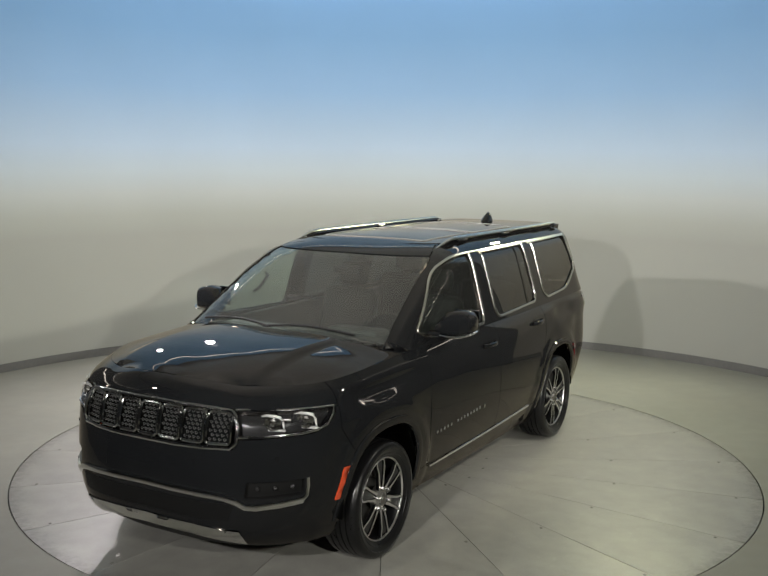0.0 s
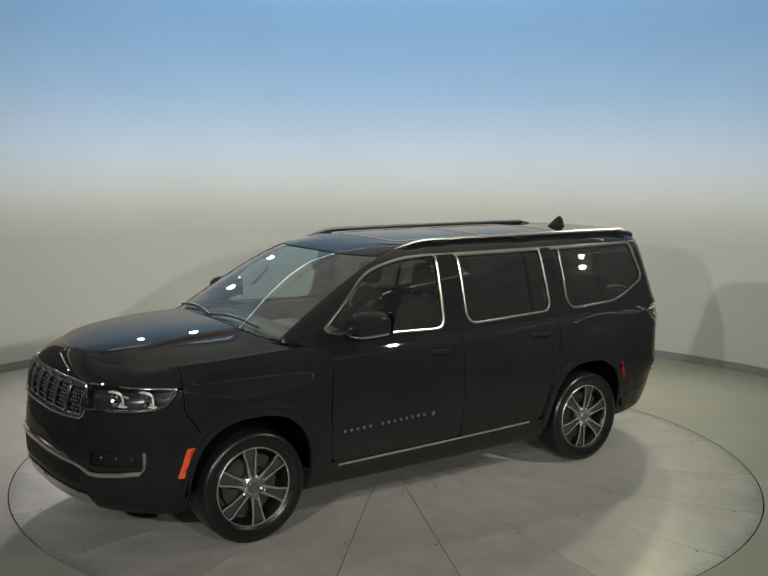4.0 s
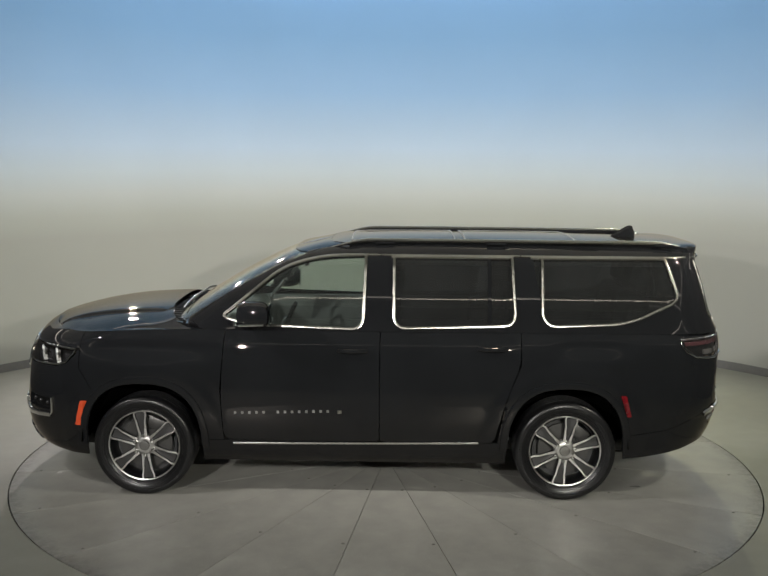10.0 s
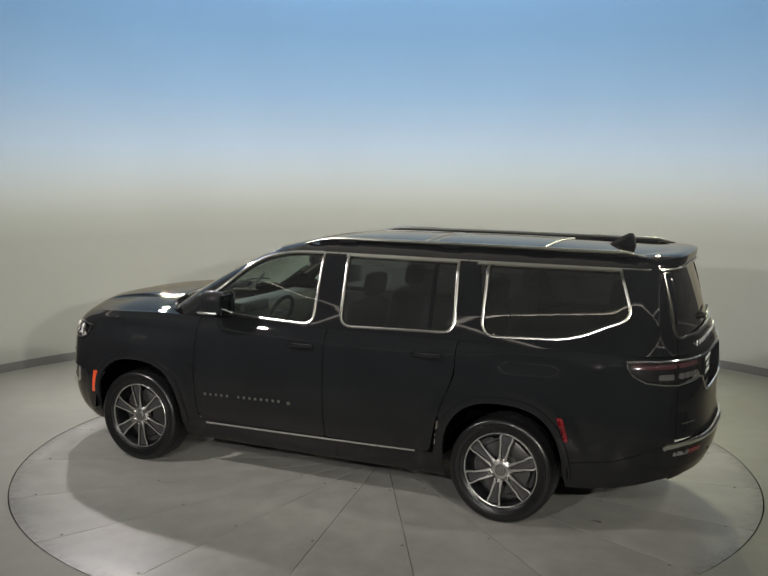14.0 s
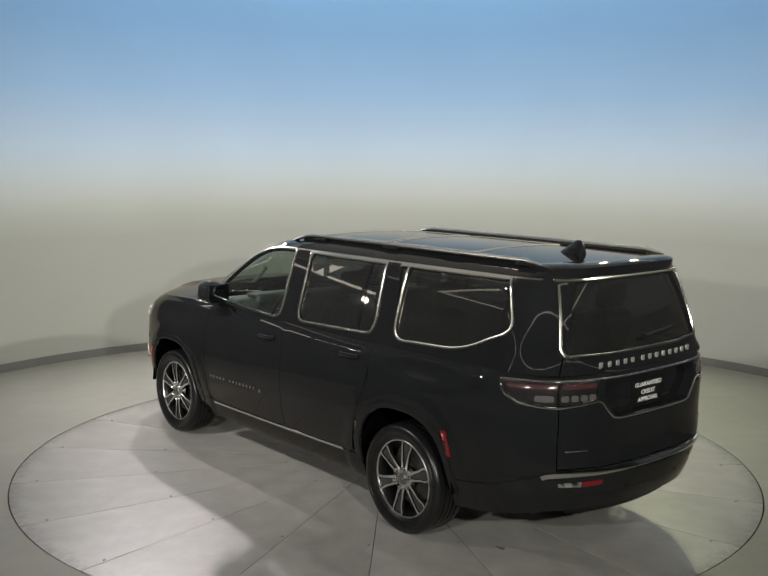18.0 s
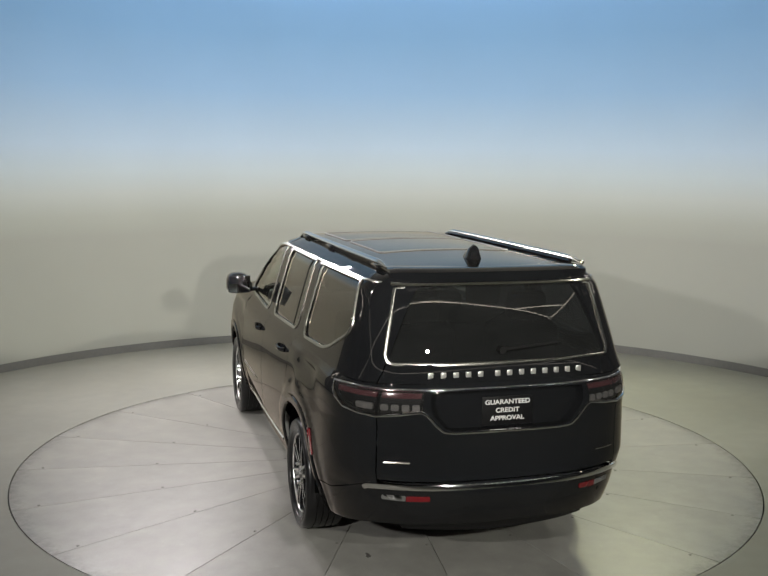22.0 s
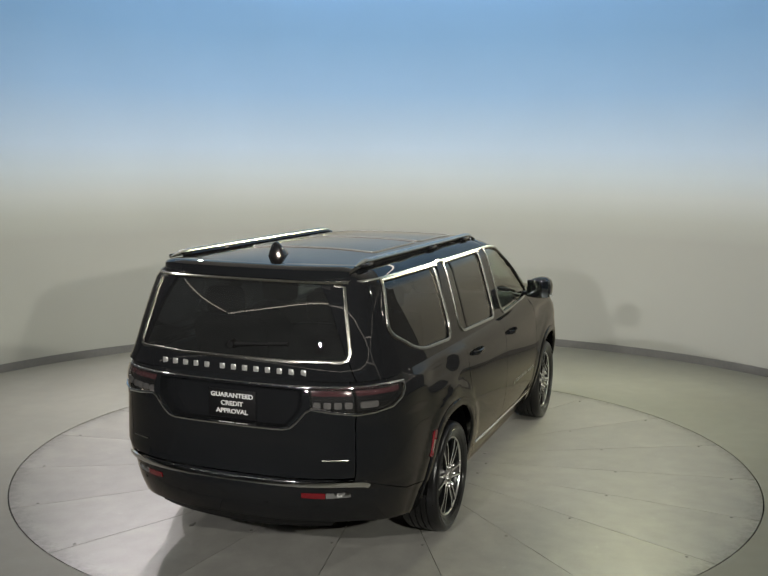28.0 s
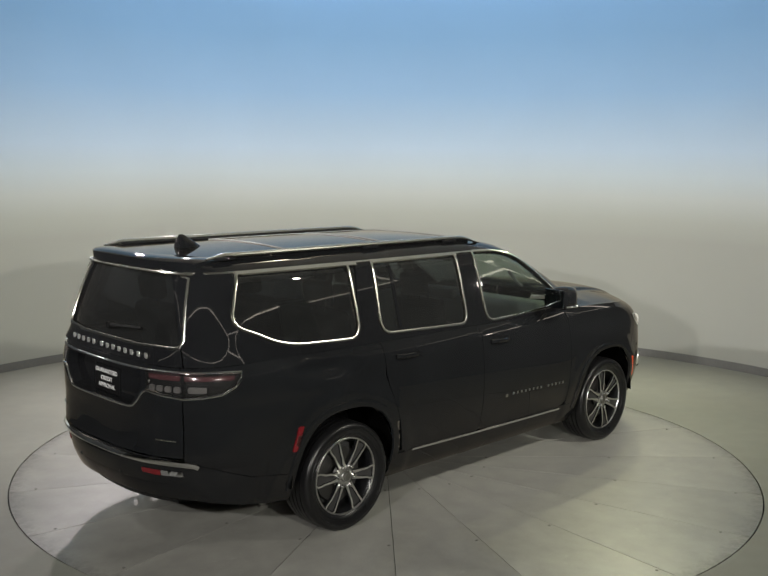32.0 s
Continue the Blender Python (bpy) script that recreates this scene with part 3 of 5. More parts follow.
def panel(chart, outer, holes=(), step=0.06, thick=0.012, lift=0.0, both=False, side=1, mid=0.0):
    """A sheet on a body surface with exact edges, holes, a turned-in rim and true surface normals.
    side -1 mirrors it to the car's right; both joins the two halves in one mesh."""
    loops = [densify(list(outer), step)] + [densify(list(h), step) for h in holes]
    pts, edges = [], []
    for lp in loops:
        b = len(pts)
        pts += lp
        edges += [(b + i, b + (i + 1) % len(lp)) for i in range(len(lp))]
    xs, ys = [p[0] for p in loops[0]], [p[1] for p in loops[0]]
    rim = np.array(pts)
    nx, ny = max(1, round((max(xs) - min(xs)) / step)), max(1, round((max(ys) - min(ys)) / step))
    for i in range(nx + 1):
        for j in range(ny + 1):
            p = (min(xs) + (max(xs) - min(xs)) * i / nx, min(ys) + (max(ys) - min(ys)) * j / ny)
            if np.min((rim[:, 0] - p[0]) ** 2 + (rim[:, 1] - p[1]) ** 2) < (0.45 * step) ** 2:
                continue
            if inside(p, loops[0]) and not any(inside(p, h) for h in loops[1:]):
                pts.append(p)
    vs, _, fs, *_ = geometry.delaunay_2d_cdt([Vector(p) for p in pts], edges, [], 0, 1e-6)
    tris = []
    for f in fs:
        c = sum((vs[i] for i in f), Vector((0, 0))) / len(f)
        if inside(c, loops[0]) and not any(inside(c, h) for h in loops[1:]):
            tris.append(list(f))
    verts, norms = [], []
    e = 0.004
    for v in vs:
        p = chart(v.x, v.y)
        du = chart(v.x + e, v.y) - chart(v.x - e, v.y)
        dv = chart(v.x, v.y + e) - chart(v.x, v.y - e)
        nn = du.cross(dv)
        nn = nn.normalized() if nn.length > 1e-12 else Vector((0, 0, 1))
        verts.append(p)
        norms.append(nn)
    # normals must point out of the car
    heart = Vector((0.1, 0.0, 0.9))
    if sum((v - heart).dot(k) for v, k in zip(verts, norms)) < 0:
        norms = [-k for k in norms]
    verts = [v + k * lift for v, k in zip(verts, norms)]
    for t in tris:
        a, b, c = (verts[i] for i in t[:3])
        if (b - a).cross(c - a).dot(norms[t[0]]) < 0:
            t.reverse()
    seen = {}
    for t in tris:
        for i in range(len(t)):
            seen[(t[i], t[(i + 1) % len(t)])] = 1
    border = [k for k in seen if (k[1], k[0]) not in seen]
    if both:
        border = [(i, j) for i, j in border if abs(verts[i].y) > 0.002 or abs(verts[j].y) > 0.002]
    faces, corner = [tuple(t) for t in tris], [[norms[i] for i in t] for t in tris]
    if thick:
        twin = {}
        for i, j in border:
            for k in (i, j):
                if k not in twin:
                    twin[k] = len(verts)
                    verts.append(verts[k] - norms[k] * thick)
            f = (j, i, twin[i], twin[j])
            a, b, c = (verts[k] for k in f[:3])
            nn = (b - a).cross(c - b)
            nn = nn.normalized() if nn.length > 1e-12 else Vector((0, 0, 1))
            faces.append(f)
            corner.append([nn] * 4)
    if side < 0 or both:
        mv = [Vector((v.x, -v.y, v.z)) for v in verts]
        mf = [tuple(reversed(f)) for f in faces]
        mc = [[Vector((k.x, -k.y, k.z)) for k in reversed(c)] for c in corner]
        if both:
            n = len(verts)
            verts, faces, corner = verts + mv, faces + [tuple(i + n for i in f) for f in mf], corner + mc
        else:
            verts, faces, corner = mv, mf, mc
    me = bpy.data.meshes.new("panel")
    me.from_pydata([(v.x, v.y + MID, v.z) for v in verts], [], faces)
    me.polygons.foreach_set("use_smooth", [True] * len(me.polygons))
    me.normals_split_custom_set([tuple(k) for c in corner for k in c])
    return me


def chart_a(chart, y, h, front=True):
    """Where on a chart the car's surface has the width y at the height h, on an end."""
    lo, hi = (0.9, 3.3) if front else (-3.3, -1.0)
    for _ in range(40):
        m = (lo + hi) / 2
        if (chart(m, h).y > y) == front:
            lo = m
        else:
            hi = m
    return (lo + hi) / 2


def end_poly(chart, pts, front):
    """Corner points given as (width, height) on an end, as a chart polygon."""
    return [(chart_a(chart, max(y, 0.0), h, front) if y > 0.0005 else end_mid(chart, h, front), h) for y, h in pts]


def end_mid(chart, h, front):
    if chart is low:
        return 1.95 + CORNER if front else -1.9 - CORNER
    return F_TOP(h) - SCREEN + CORNER if front else -1.98 - CORNER


def both_sides(name, chart, outer, holes, mat, parent, label="", **k):
    return [part(name, panel(chart, outer, holes, side=s, **k), mat, parent, label) for s in (1, -1)]


def ribbon(pts, chart, width, height, closed=False, side=1, lift=0.0):
    """A raised moulding on the surface along chart points."""
    n = len(pts)
    verts, faces = [], []
    e = 0.004
    for i, (u, v) in enumerate(pts):
        a = pts[i - 1] if closed or i else pts[i]
        b = pts[(i + 1) % n] if closed or i < n - 1 else pts[i]
        p = chart(u, v)
        d = (chart(*b) - chart(*a)).normalized()
        du, dv = chart(u + e, v) - chart(u - e, v), chart(u, v + e) - chart(u, v - e)
        nn = du.cross(dv).normalized()
        if nn.dot(p - Vector((0.1, 0, 0.9))) < 0:
            nn = -nn
        t = nn.cross(d).normalized()
        p = p + nn * lift
        for s, g in ((-1.0, -0.3), (-0.8, 0.75), (0.0, 1.0), (0.8, 0.75), (1.0, -0.3)):
            q = p + t * (s * width / 2) + nn * (g * height)
            verts.append((q.x, side * q.y + MID, q.z))
    for i in range(n if closed else n - 1):
        j = (i + 1) % n
        for k in range(4):
            f = (5 * i + k, 5 * i + k + 1, 5 * j + k + 1, 5 * j + k)
            faces.append(f if side < 0 else f[::-1])
    if not closed:
        faces += [tuple(range(5)), tuple(range(5 * n - 1, 5 * n - 6, -1))]
    me = mesh_of("ribbon", verts, faces, True)
    bm = bmesh.new()
    bm.from_mesh(me)
    bmesh.ops.recalc_face_normals(bm, faces=bm.faces)
    bm.to_mesh(me)
    bm.free()
    return me


def a_of_x(x, h):
    """The chart place of a point of the side at x, also where the corner has begun."""
    if -1.9 <= x <= 1.95:
        return x
    lo, hi = (1.95, 3.2) if x > 0 else (-3.15, -1.9)
    for _ in range(30):
        m = (lo + hi) / 2
        if low(m, h).x < x:
            lo = m
        else:
            hi = m
    return (lo + hi) / 2


def skin_normal(a, h, s):
    """The outward direction of the lower body at a chart place, on either side."""
    e = 0.004
    n = (low(a + e, h) - low(a - e, h)).cross(low(a, h + e) - low(a, h - e)).normalized()
    if n.dot(low(a, h) - Vector((0.1, 0, 0.9))) < 0:
        n = -n
    return Vector((n.x, s * n.y, n.z))


def arch_poly(cx, r, tall, n=24):
    """The line of a wheel opening, from its front foot over the top to its rear foot."""
    out = []
    for i in range(n + 1):
        t = math.pi * i / n
        c, s = math.cos(t), math.sin(t)
        k = (abs(c) ** 2.5 + abs(s) ** 2.5) ** (-1 / 2.5)
        z = HUB_Z + tall * k * s
        out.append((a_of_x(cx + r * k * c, z), z))
    return out


CAR = new("suv")
tagged(CAR, "glossy black full-size SUV with chrome window trim, parked on the turntable", "car")
BELT = 1.25
FMID, RMID, GATE = 1.95 + CORNER, -1.9 - CORNER, -2.386
ARCH_F, ARCH_R = arch_poly(WHEEL_F, 0.435, 0.485), arch_poly(WHEEL_R, 0.435, 0.485)
SPLIT = 7  # where the front opening passes from bumper to wing
SILL_TOP = 0.425
HEADLAMP = [(2.685, 1.112), (2.45, 1.108), (2.225, 1.106), (2.235, 1.06), (2.285, 0.99), (2.345, 0.966), (2.675, 0.952)]
TAIL_TIP = [(-2.207, 1.088), (-2.138, 1.135), (-2.098, 1.207)]
TAIL_IN = [(-2.61, 1.205), (-2.605, 1.093)]


def screen_edge(h):
    return F_TOP(h) - SCREEN + 0.385


def build_lower_body():
    foot = SILL_TOP + 0.004
    d1 = rounded([(1.19, foot), (1.215, 0.8), (1.18, BELT), (0.048, BELT), (0.048, foot)], [0.07, 0.3, 0, 0, 0.04])
    d2 = rounded([(0.042, foot), (0.042, BELT), (-0.985, BELT), (-0.985, 1.02), (-0.915, 0.85), (-0.865, 0.70), (-0.80, foot)], [0.04, 0, 0, 0.15, 0.1, 0.05, 0.05])
    for nm, poly in (("front_door", d1), ("rear_door", d2)):
        for s in (1, -1):
            ob = part(nm, panel(low, poly, (), step=0.07, side=s), M_PAINT, CAR)
            x0, z0 = (0.245, 1.118) if nm == "front_door" else (-0.775, 1.140)
            grip = [(x0 - 0.105 + 0.21 * i / 10, z0) for i in range(11)]
            bar = []
            for i, (a, h) in enumerate(grip):
                p = low(a, h)
                u = abs(2 * i / 10 - 1)
                bar.append((p.x, s * (p.y + 0.034 - 0.030 * u ** 4) + MID, p.z))
            part("door_handle", tube(bar, 0.013, 8, flat=1.3), M_PAINT, ob, "black pull handle")
            part("handle_cup", panel(low, rounded([(x0 - 0.07, z0 - 0.028), (x0 + 0.07, z0 - 0.028), (x0 + 0.07, z0 + 0.028), (x0 - 0.07, z0 + 0.028)], 0.026), (), 0.03, thick=0.0, lift=0.002, side=s), M_GLOSSBLACK, ob)
    # front wing
    wing = [(1.196, foot), (1.221, 0.8), (1.186, BELT), (2.195, BELT), (2.195, 0.95), (2.12, 0.80)] + ARCH_F[SPLIT:] + [(ARCH_F[-1][0], foot)]
    both_sides("front_wing", low, wing, (), M_PAINT, CAR, step=0.035)
    # rear quarter with the lamp's notch
    quarter = [(-0.991, BELT), (-0.991, 1.02), (-0.921, 0.85), (-0.871, 0.70), (-0.83, foot), (ARCH_R[0][0], foot)] + ARCH_R + [(ARCH_R[-1][0], 0.49), (-2.05, 0.535), (-2.28, 0.63), (GATE, 0.66), (GATE, 1.063)] + TAIL_TIP + [(GATE, 1.213), (GATE, BELT)]
    both_sides("rear_quarter", low, quarter, (), M_PAINT, CAR, step=0.035)
    both_sides("sill", low, [(ARCH_R[0][0], 0.25), (ARCH_R[0][0], SILL_TOP), (ARCH_F[-1][0], SILL_TOP), (ARCH_F[-1][0], 0.25)], (), M_PAINT, CAR, step=0.06)
    for s in (1, -1):
        part("sill_moulding", ribbon([(1.13 - 1.82 * i / 24, 0.402 + 0.026 * i / 24) for i in range(25)], low, 0.020, 0.010, side=s), M_CHROME, CAR, "bright metal strip along the door foot")
        for cx, arch in ((WHEEL_F, ARCH_F), (WHEEL_R, ARCH_R)):
            pts = [(cx + (a - cx) * 1.05, HUB_Z + (z - HUB_Z) * 1.045) for a, z in arch]
            part("wheel_arch_lip", ribbon(pts, low, 0.060, 0.013, side=s), M_PAINT, CAR)
            # liner behind the opening, coloured near black for the shade in the well
            bm = bmesh.new()
            rows = []
            for y in (0.98, 0.70, 0.55):
                row = []
                for i in range(19):
                    t = math.pi * (0.01 + 0.98 * i / 18)
                    row.append(bm.verts.new((cx + 0.47 * math.cos(t), s * y + MID, HUB_Z + 0.51 * math.sin(t))))
                rows.append(row)
            for p, q in zip(rows, rows[1:]):
                for i in range(18):
                    bm.faces.new((p[i], p[i + 1], q[i + 1], q[i]))
            bm.faces.new(rows[-1])
            part("wheel_liner", bm, M_VOID, CAR)
    # added black backing behind the gap between rear door and quarter, keeping light out
    both_sides("gap_backing", low, [(-1.03, 1.06), (-0.95, 1.06), (-0.86, 0.86), (-0.80, 0.66), (-0.74, 0.44), (-0.86, 0.44), (-0.90, 0.66), (-0.96, 0.86)], (), M_VOID, CAR, step=0.06, thick=0.0, lift=-0.016)
    # side markers
    both_sides("side_marker", low, rounded([(2.132, 0.712), (2.192, 0.712), (2.232, 0.520), (2.178, 0.520)], 0.008, 2), (), M_AMBER, CAR, "amber side marker ahead of the front wheel", step=0.05, thick=0.012, lift=0.006)
    both_sides("side_reflector", low, rounded([(-1.722, 0.805), (-1.762, 0.805), (-1.808, 0.645), (-1.775, 0.645)], 0.008, 2), (), M_RED, CAR, "dark red reflector behind the rear wheel", step=0.05, thick=0.012, lift=0.010)
    # bonnet: front edge on the nose, rear edge ahead of the screen
    rear = []
    for i in range(17):
        q = i / 16
        a = (F_TOP(1.30) - SCREEN + CORNER) * (1 - q) + (F_TOP(1.30) - SCREEN + 0.10) * q
        p = top(a, 1.30)
        rear.append((p.x + 0.035, max(p.y, 0.0) * 1.0))
    front = [(p.x - 0.001, p.y - 0.001) for p in RIDGE if p.x > rear[-1][0] + 0.05 and p.y > 0.01] + [(2.658, 0.0)]
    rear[-1] = (rear[-1][0], hood_edge(rear[-1][0])[0] - 0.004)
    part("bonnet", panel(hood, rear + front, (), 0.05, both=True, thick=0.004), M_PAINT, CAR)
    # cowl and wipers at the screen's foot
    part("cowl", panel(lambda x, y: Vector((x, y, 1.325 - 0.06 * y * y)), [(x + 0.03, y) for x, y in rear[:-2]] + [(x - 0.16, y) for x, y in reversed(rear[:-2])], (), 0.06, both=True, thick=0.0), M_GLOSSBLACK, CAR)
    for k in range(-15, 16):
        if abs(k) < 2:
            continue
        q = min(abs(k) / 15 * 13, 15.9)
        (xa, ya), (xb, yb) = rear[int(q)], rear[int(q) + 1]
        x, y = xa + (xb - xa) * (q - int(q)) - 0.045, math.copysign(ya + (yb - ya) * (q - int(q)), k)
        part("cowl_slat", box((0.075, 0.014, 0.012), (x, y + MID, 1.332 - 0.06 * y * y), 0.004, 2), M_GLOSSBLACK, CAR)
    for y0, y1 in ((0.62, -0.10), (-0.05, -0.66)):
        pts = []
        for i in range(9):
            y = y0 + (y1 - y0) * i / 8
            h = 1.345 + 0.025 * math.sin(math.pi * i / 8)
            a = chart_a(top, abs(y), h, True) if abs(y) > 0.001 else end_mid(top, h, True)
            p = top(a, h)
            pts.append((p.x + 0.022, math.copysign(p.y, y) + MID, p.z + 0.008))
        part("wiper", tube(pts, 0.009, 6), M_PLASTIC, CAR)


def build_nose():
    g = 0.005
    # bumper skin
    bumper = [(a, z) for a, z in ARCH_F[:SPLIT + 1]] + [(2.125, 0.80), (2.20, 0.95), (2.20, 1.1)]
    bumper += [(2.215, 1.1), (2.222, 1.06), (2.272, 0.985), (2.34, 0.955), (2.672, 0.940), (2.70, 0.885), (FMID, 0.880), (FMID, 0.455), (2.66, 0.41), (2.60, 0.30), (2.30, 0.27), (ARCH_F[0][0] + 0.01, 0.27)]
    fog = rounded([(2.395, 0.605), (2.395, 0.70), (2.65, 0.70), (2.655, 0.605)], 0.012)
    ob = part("front_bumper", panel(low, bumper, [fog], 0.045, both=True), M_PAINT, CAR)
    lip = [(2.20, BELT), (2.20, 1.115), (2.685, 1.122), (FMID, 1.128), (FMID, BELT)]
    part("bonnet_nose", panel(low, lip, (), 0.045, both=True), M_PAINT, CAR)
    part("lower_grille", panel(low, [(2.72, 0.475), (2.70, 0.575), (FMID, 0.59), (FMID, 0.485)], (), 0.06, both=True, thick=0.0, lift=0.003), M_PLASTIC, CAR)
    # bright bumper strip with its kick under the fog lamps, and the silver skid strip
    for s in (1, -1):
        strip = [(FMID, 0.640), (3.0, 0.634), (2.86, 0.626), (2.74, 0.612), (2.69, 0.592), (2.645, 0.560), (2.60, 0.556), (2.50, 0.565), (2.40, 0.577)]
        part("bumper_strip", ribbon(strip, low, 0.044, 0.020, side=s), M_CHROME, CAR, "chrome strip across the front bumper")
        part("fog_lamp_surround", ribbon([(2.405, 0.575), (2.385, 0.60), (2.381, 0.66), (2.384, 0.708)], low, 0.024, 0.016, side=s), M_CHROME, CAR)
        lamp_base = part("fog_lamp", panel(low, offset(fog, 0.004), (), 0.05, thick=0.0, lift=-0.035, side=s), M_PLASTIC, CAR)
        for k in range(3):
            p = low(2.45 + 0.075 * k, 0.655)
            n = Vector((0.75, 0.66, 0))
            bm = bmesh.new()
            bmesh.ops.create_uvsphere(bm, u_segments=12, v_segments=8, radius=0.016)
            part("led", bm, M_BEZEL, lamp_base, m=Matrix.Translation((p.x - 0.022, s * (p.y - 0.016) + MID, p.z)))
        part("fog_lamp_wall", panel(low, offset(fog, 0.002), [offset(fog, -0.001)], 0.05, thick=0.04, lift=-0.002, side=s), M_GLOSSBLACK, lamp_base)
    part("skid_strip", panel(low, [(FMID, 0.452), (2.9, 0.440), (2.66, 0.405), (2.605, 0.31), (2.66, 0.325), (2.9, 0.372), (FMID, 0.385)], (), 0.04, both=True, lift=0.008, thick=0.015), M_CHROME, CAR, "silver skid strip under the front bumper")
    part("front_valance", panel(low, [(FMID, 0.38), (2.9, 0.37), (2.6, 0.30), (2.3, 0.27), (2.3, 0.23), (FMID, 0.25)], (), 0.06, both=True, lift=-0.02, thick=0.0), M_PLASTIC, CAR)
    # grille: dark mesh backing, seven framed slots, bright outer frame
    back = [(2.69, 0.905), (2.69, 1.11), (FMID, 1.118), (FMID, 0.89), (2.715, 0.89)]
    grille = part("grille", panel(low, back, (), 0.05, both=True, thick=0.0, lift=-0.045), M_GLOSSBLACK, CAR, "black mesh grille with seven chrome-framed slots")
    frame_pts = [(FMID, 1.118), (3.0, 1.117), (2.8, 1.115), (2.705, 1.108), (2.687, 1.08), (2.684, 1.0), (2.69, 0.925), (2.72, 0.892), (2.85, 0.888), (3.0, 0.886), (FMID, 0.886)]
    for s in (1, -1):
        part("grille_frame", ribbon(frame_pts, low, 0.024, 0.014, side=s), M_CHROME, grille, "chrome outer frame")
    for k in range(-3, 4):
        yc = 0.160 * k
        ring = rounded([(yc - 0.071, 0.912), (yc + 0.071, 0.912), (yc + 0.071, 1.096), (yc - 0.071, 1.096)], 0.022, 4)
        def nose(y, h):
            a = chart_a(low, abs(y), h, True) if abs(y) > 0.002 else FMID
            q = low(a, h)
            return Vector((q.x, y, q.z))
        pts = [nose(y, h) for y, h in densify(ring, 0.03)]
        part("slot_frame", tube([(p.x - 0.004, p.y + MID, p.z) for p in pts], 0.009, 6, closed=True), M_CHROME, grille)
        # woven mesh inside the slot
        bm = bmesh.new()
        for r in range(7):
            for c in range(5):
                y, h = yc - 0.058 + 0.03 * c + (0.015 if r % 2 else 0.0), 0.932 + 0.0245 * r
                if abs(y - yc) > 0.062:
                    continue
                p = nose(y, h)
                pts2 = [(p.x - 0.026, p.y - 0.011 + MID, p.z), (p.x - 0.020, p.y + MID, p.z + 0.008), (p.x - 0.026, p.y + 0.011 + MID, p.z), (p.x - 0.020, p.y + MID, p.z - 0.008)]
                tube(pts2, 0.0022, 4, bm, closed=True)
        part("slot_mesh", bm, M_CELL, grille, "fine bright mesh in the slot")
    # headlamps
    for s in (1, -1):
        hl = part("headlamp", panel(low, offset(HEADLAMP, -0.004), (), 0.05, thick=0.0, lift=-0.05, side=s), M_BEZEL, CAR, "slim headlamp with two projector lenses and a chrome edge")
        part("lamp_wall", panel(low, offset(HEADLAMP, 0.004), [offset(HEADLAMP, -0.001)], 0.05, thick=0.055, lift=0.0, side=s), M_GLOSSBLACK, hl)
        for a, h in ((2.53, 1.032), (2.385, 1.035)):
            p = low(a, h)
            d = Vector((0.93, 0.36 * s, 0.0)).normalized()
            m = Matrix.Translation((p.x - 0.035, s * (p.y - 0.02) + MID, p.z)) @ d.to_track_quat("Y", "Z").to_matrix().to_4x4()
            part("projector", lathe([(0.0001, 0.022), (0.012, 0.020), (0.020, 0.012), (0.024, 0.0), (0.030, -0.002), (0.044, 0.010), (0.048, 0.010), (0.050, -0.02)], 24), M_CHROME, hl, "chrome projector bowl", m=m)
            part("lamp_step", box((0.115, 0.030, 0.010), (0, 0, 0), 0.004), M_BRIGHT, hl, m=m @ pose(-0.012 * s, -0.008, -0.046))
            brow = [(-s * x, z) for x, z in ((0.064, -0.030), (0.058, 0.010), (0.044, 0.032), (0.010, 0.040), (-0.040, 0.040), (-0.066, 0.034))]
            part("lamp_shroud", tube([(x, 0.006, z) for x, z in brow], [0.004, 0.007, 0.009, 0.009, 0.008, 0.004], 6), M_BRIGHT, hl, "pale brow over the lamp", m=m)
            if a > 2.45:
                part("lamp_blade", box((0.062, 0.010, 0.012), (0, 0, 0), 0.004), M_CLEAR, hl, m=m @ pose(-0.072 * s, 0.0, 0.020))
        part("lamp_lens", panel(low, HEADLAMP, (), 0.05, thick=0.0, lift=0.001, side=s), M_LENS, hl)
        edge = [(2.685, 0.953), (2.52, 0.960), (2.40, 0.964), (2.335, 0.972), (2.28, 0.995), (2.238, 1.06), (2.226, 1.108), (2.30, 1.113), (2.45, 1.116), (2.685, 1.118)]
        part("lamp_edge", ribbon(edge, low, 0.014, 0.008, side=s), M_CHROME, hl, "chrome edge round the headlamp")
    # tow cover and small sensors on the bumper
    for s, a, h in ((1, 2.52, 0.83), (-1, 2.52, 0.83), (1, 2.9, 0.80), (-1, 2.9, 0.80), (1, 2.3, 0.80), (-1, 2.3, 0.80)):
        p = low(a, h)
        part("parking_sensor", lathe([(0.0001, 0.003), (0.010, 0.003), (0.012, 0.0), (0.012, -0.01)], 14), M_GLOSSBLACK, CAR, m=Matrix.Translation((p.x, s * p.y + MID, p.z)) @ skin_normal(a, h, s).to_track_quat("Y", "Z").to_matrix().to_4x4())


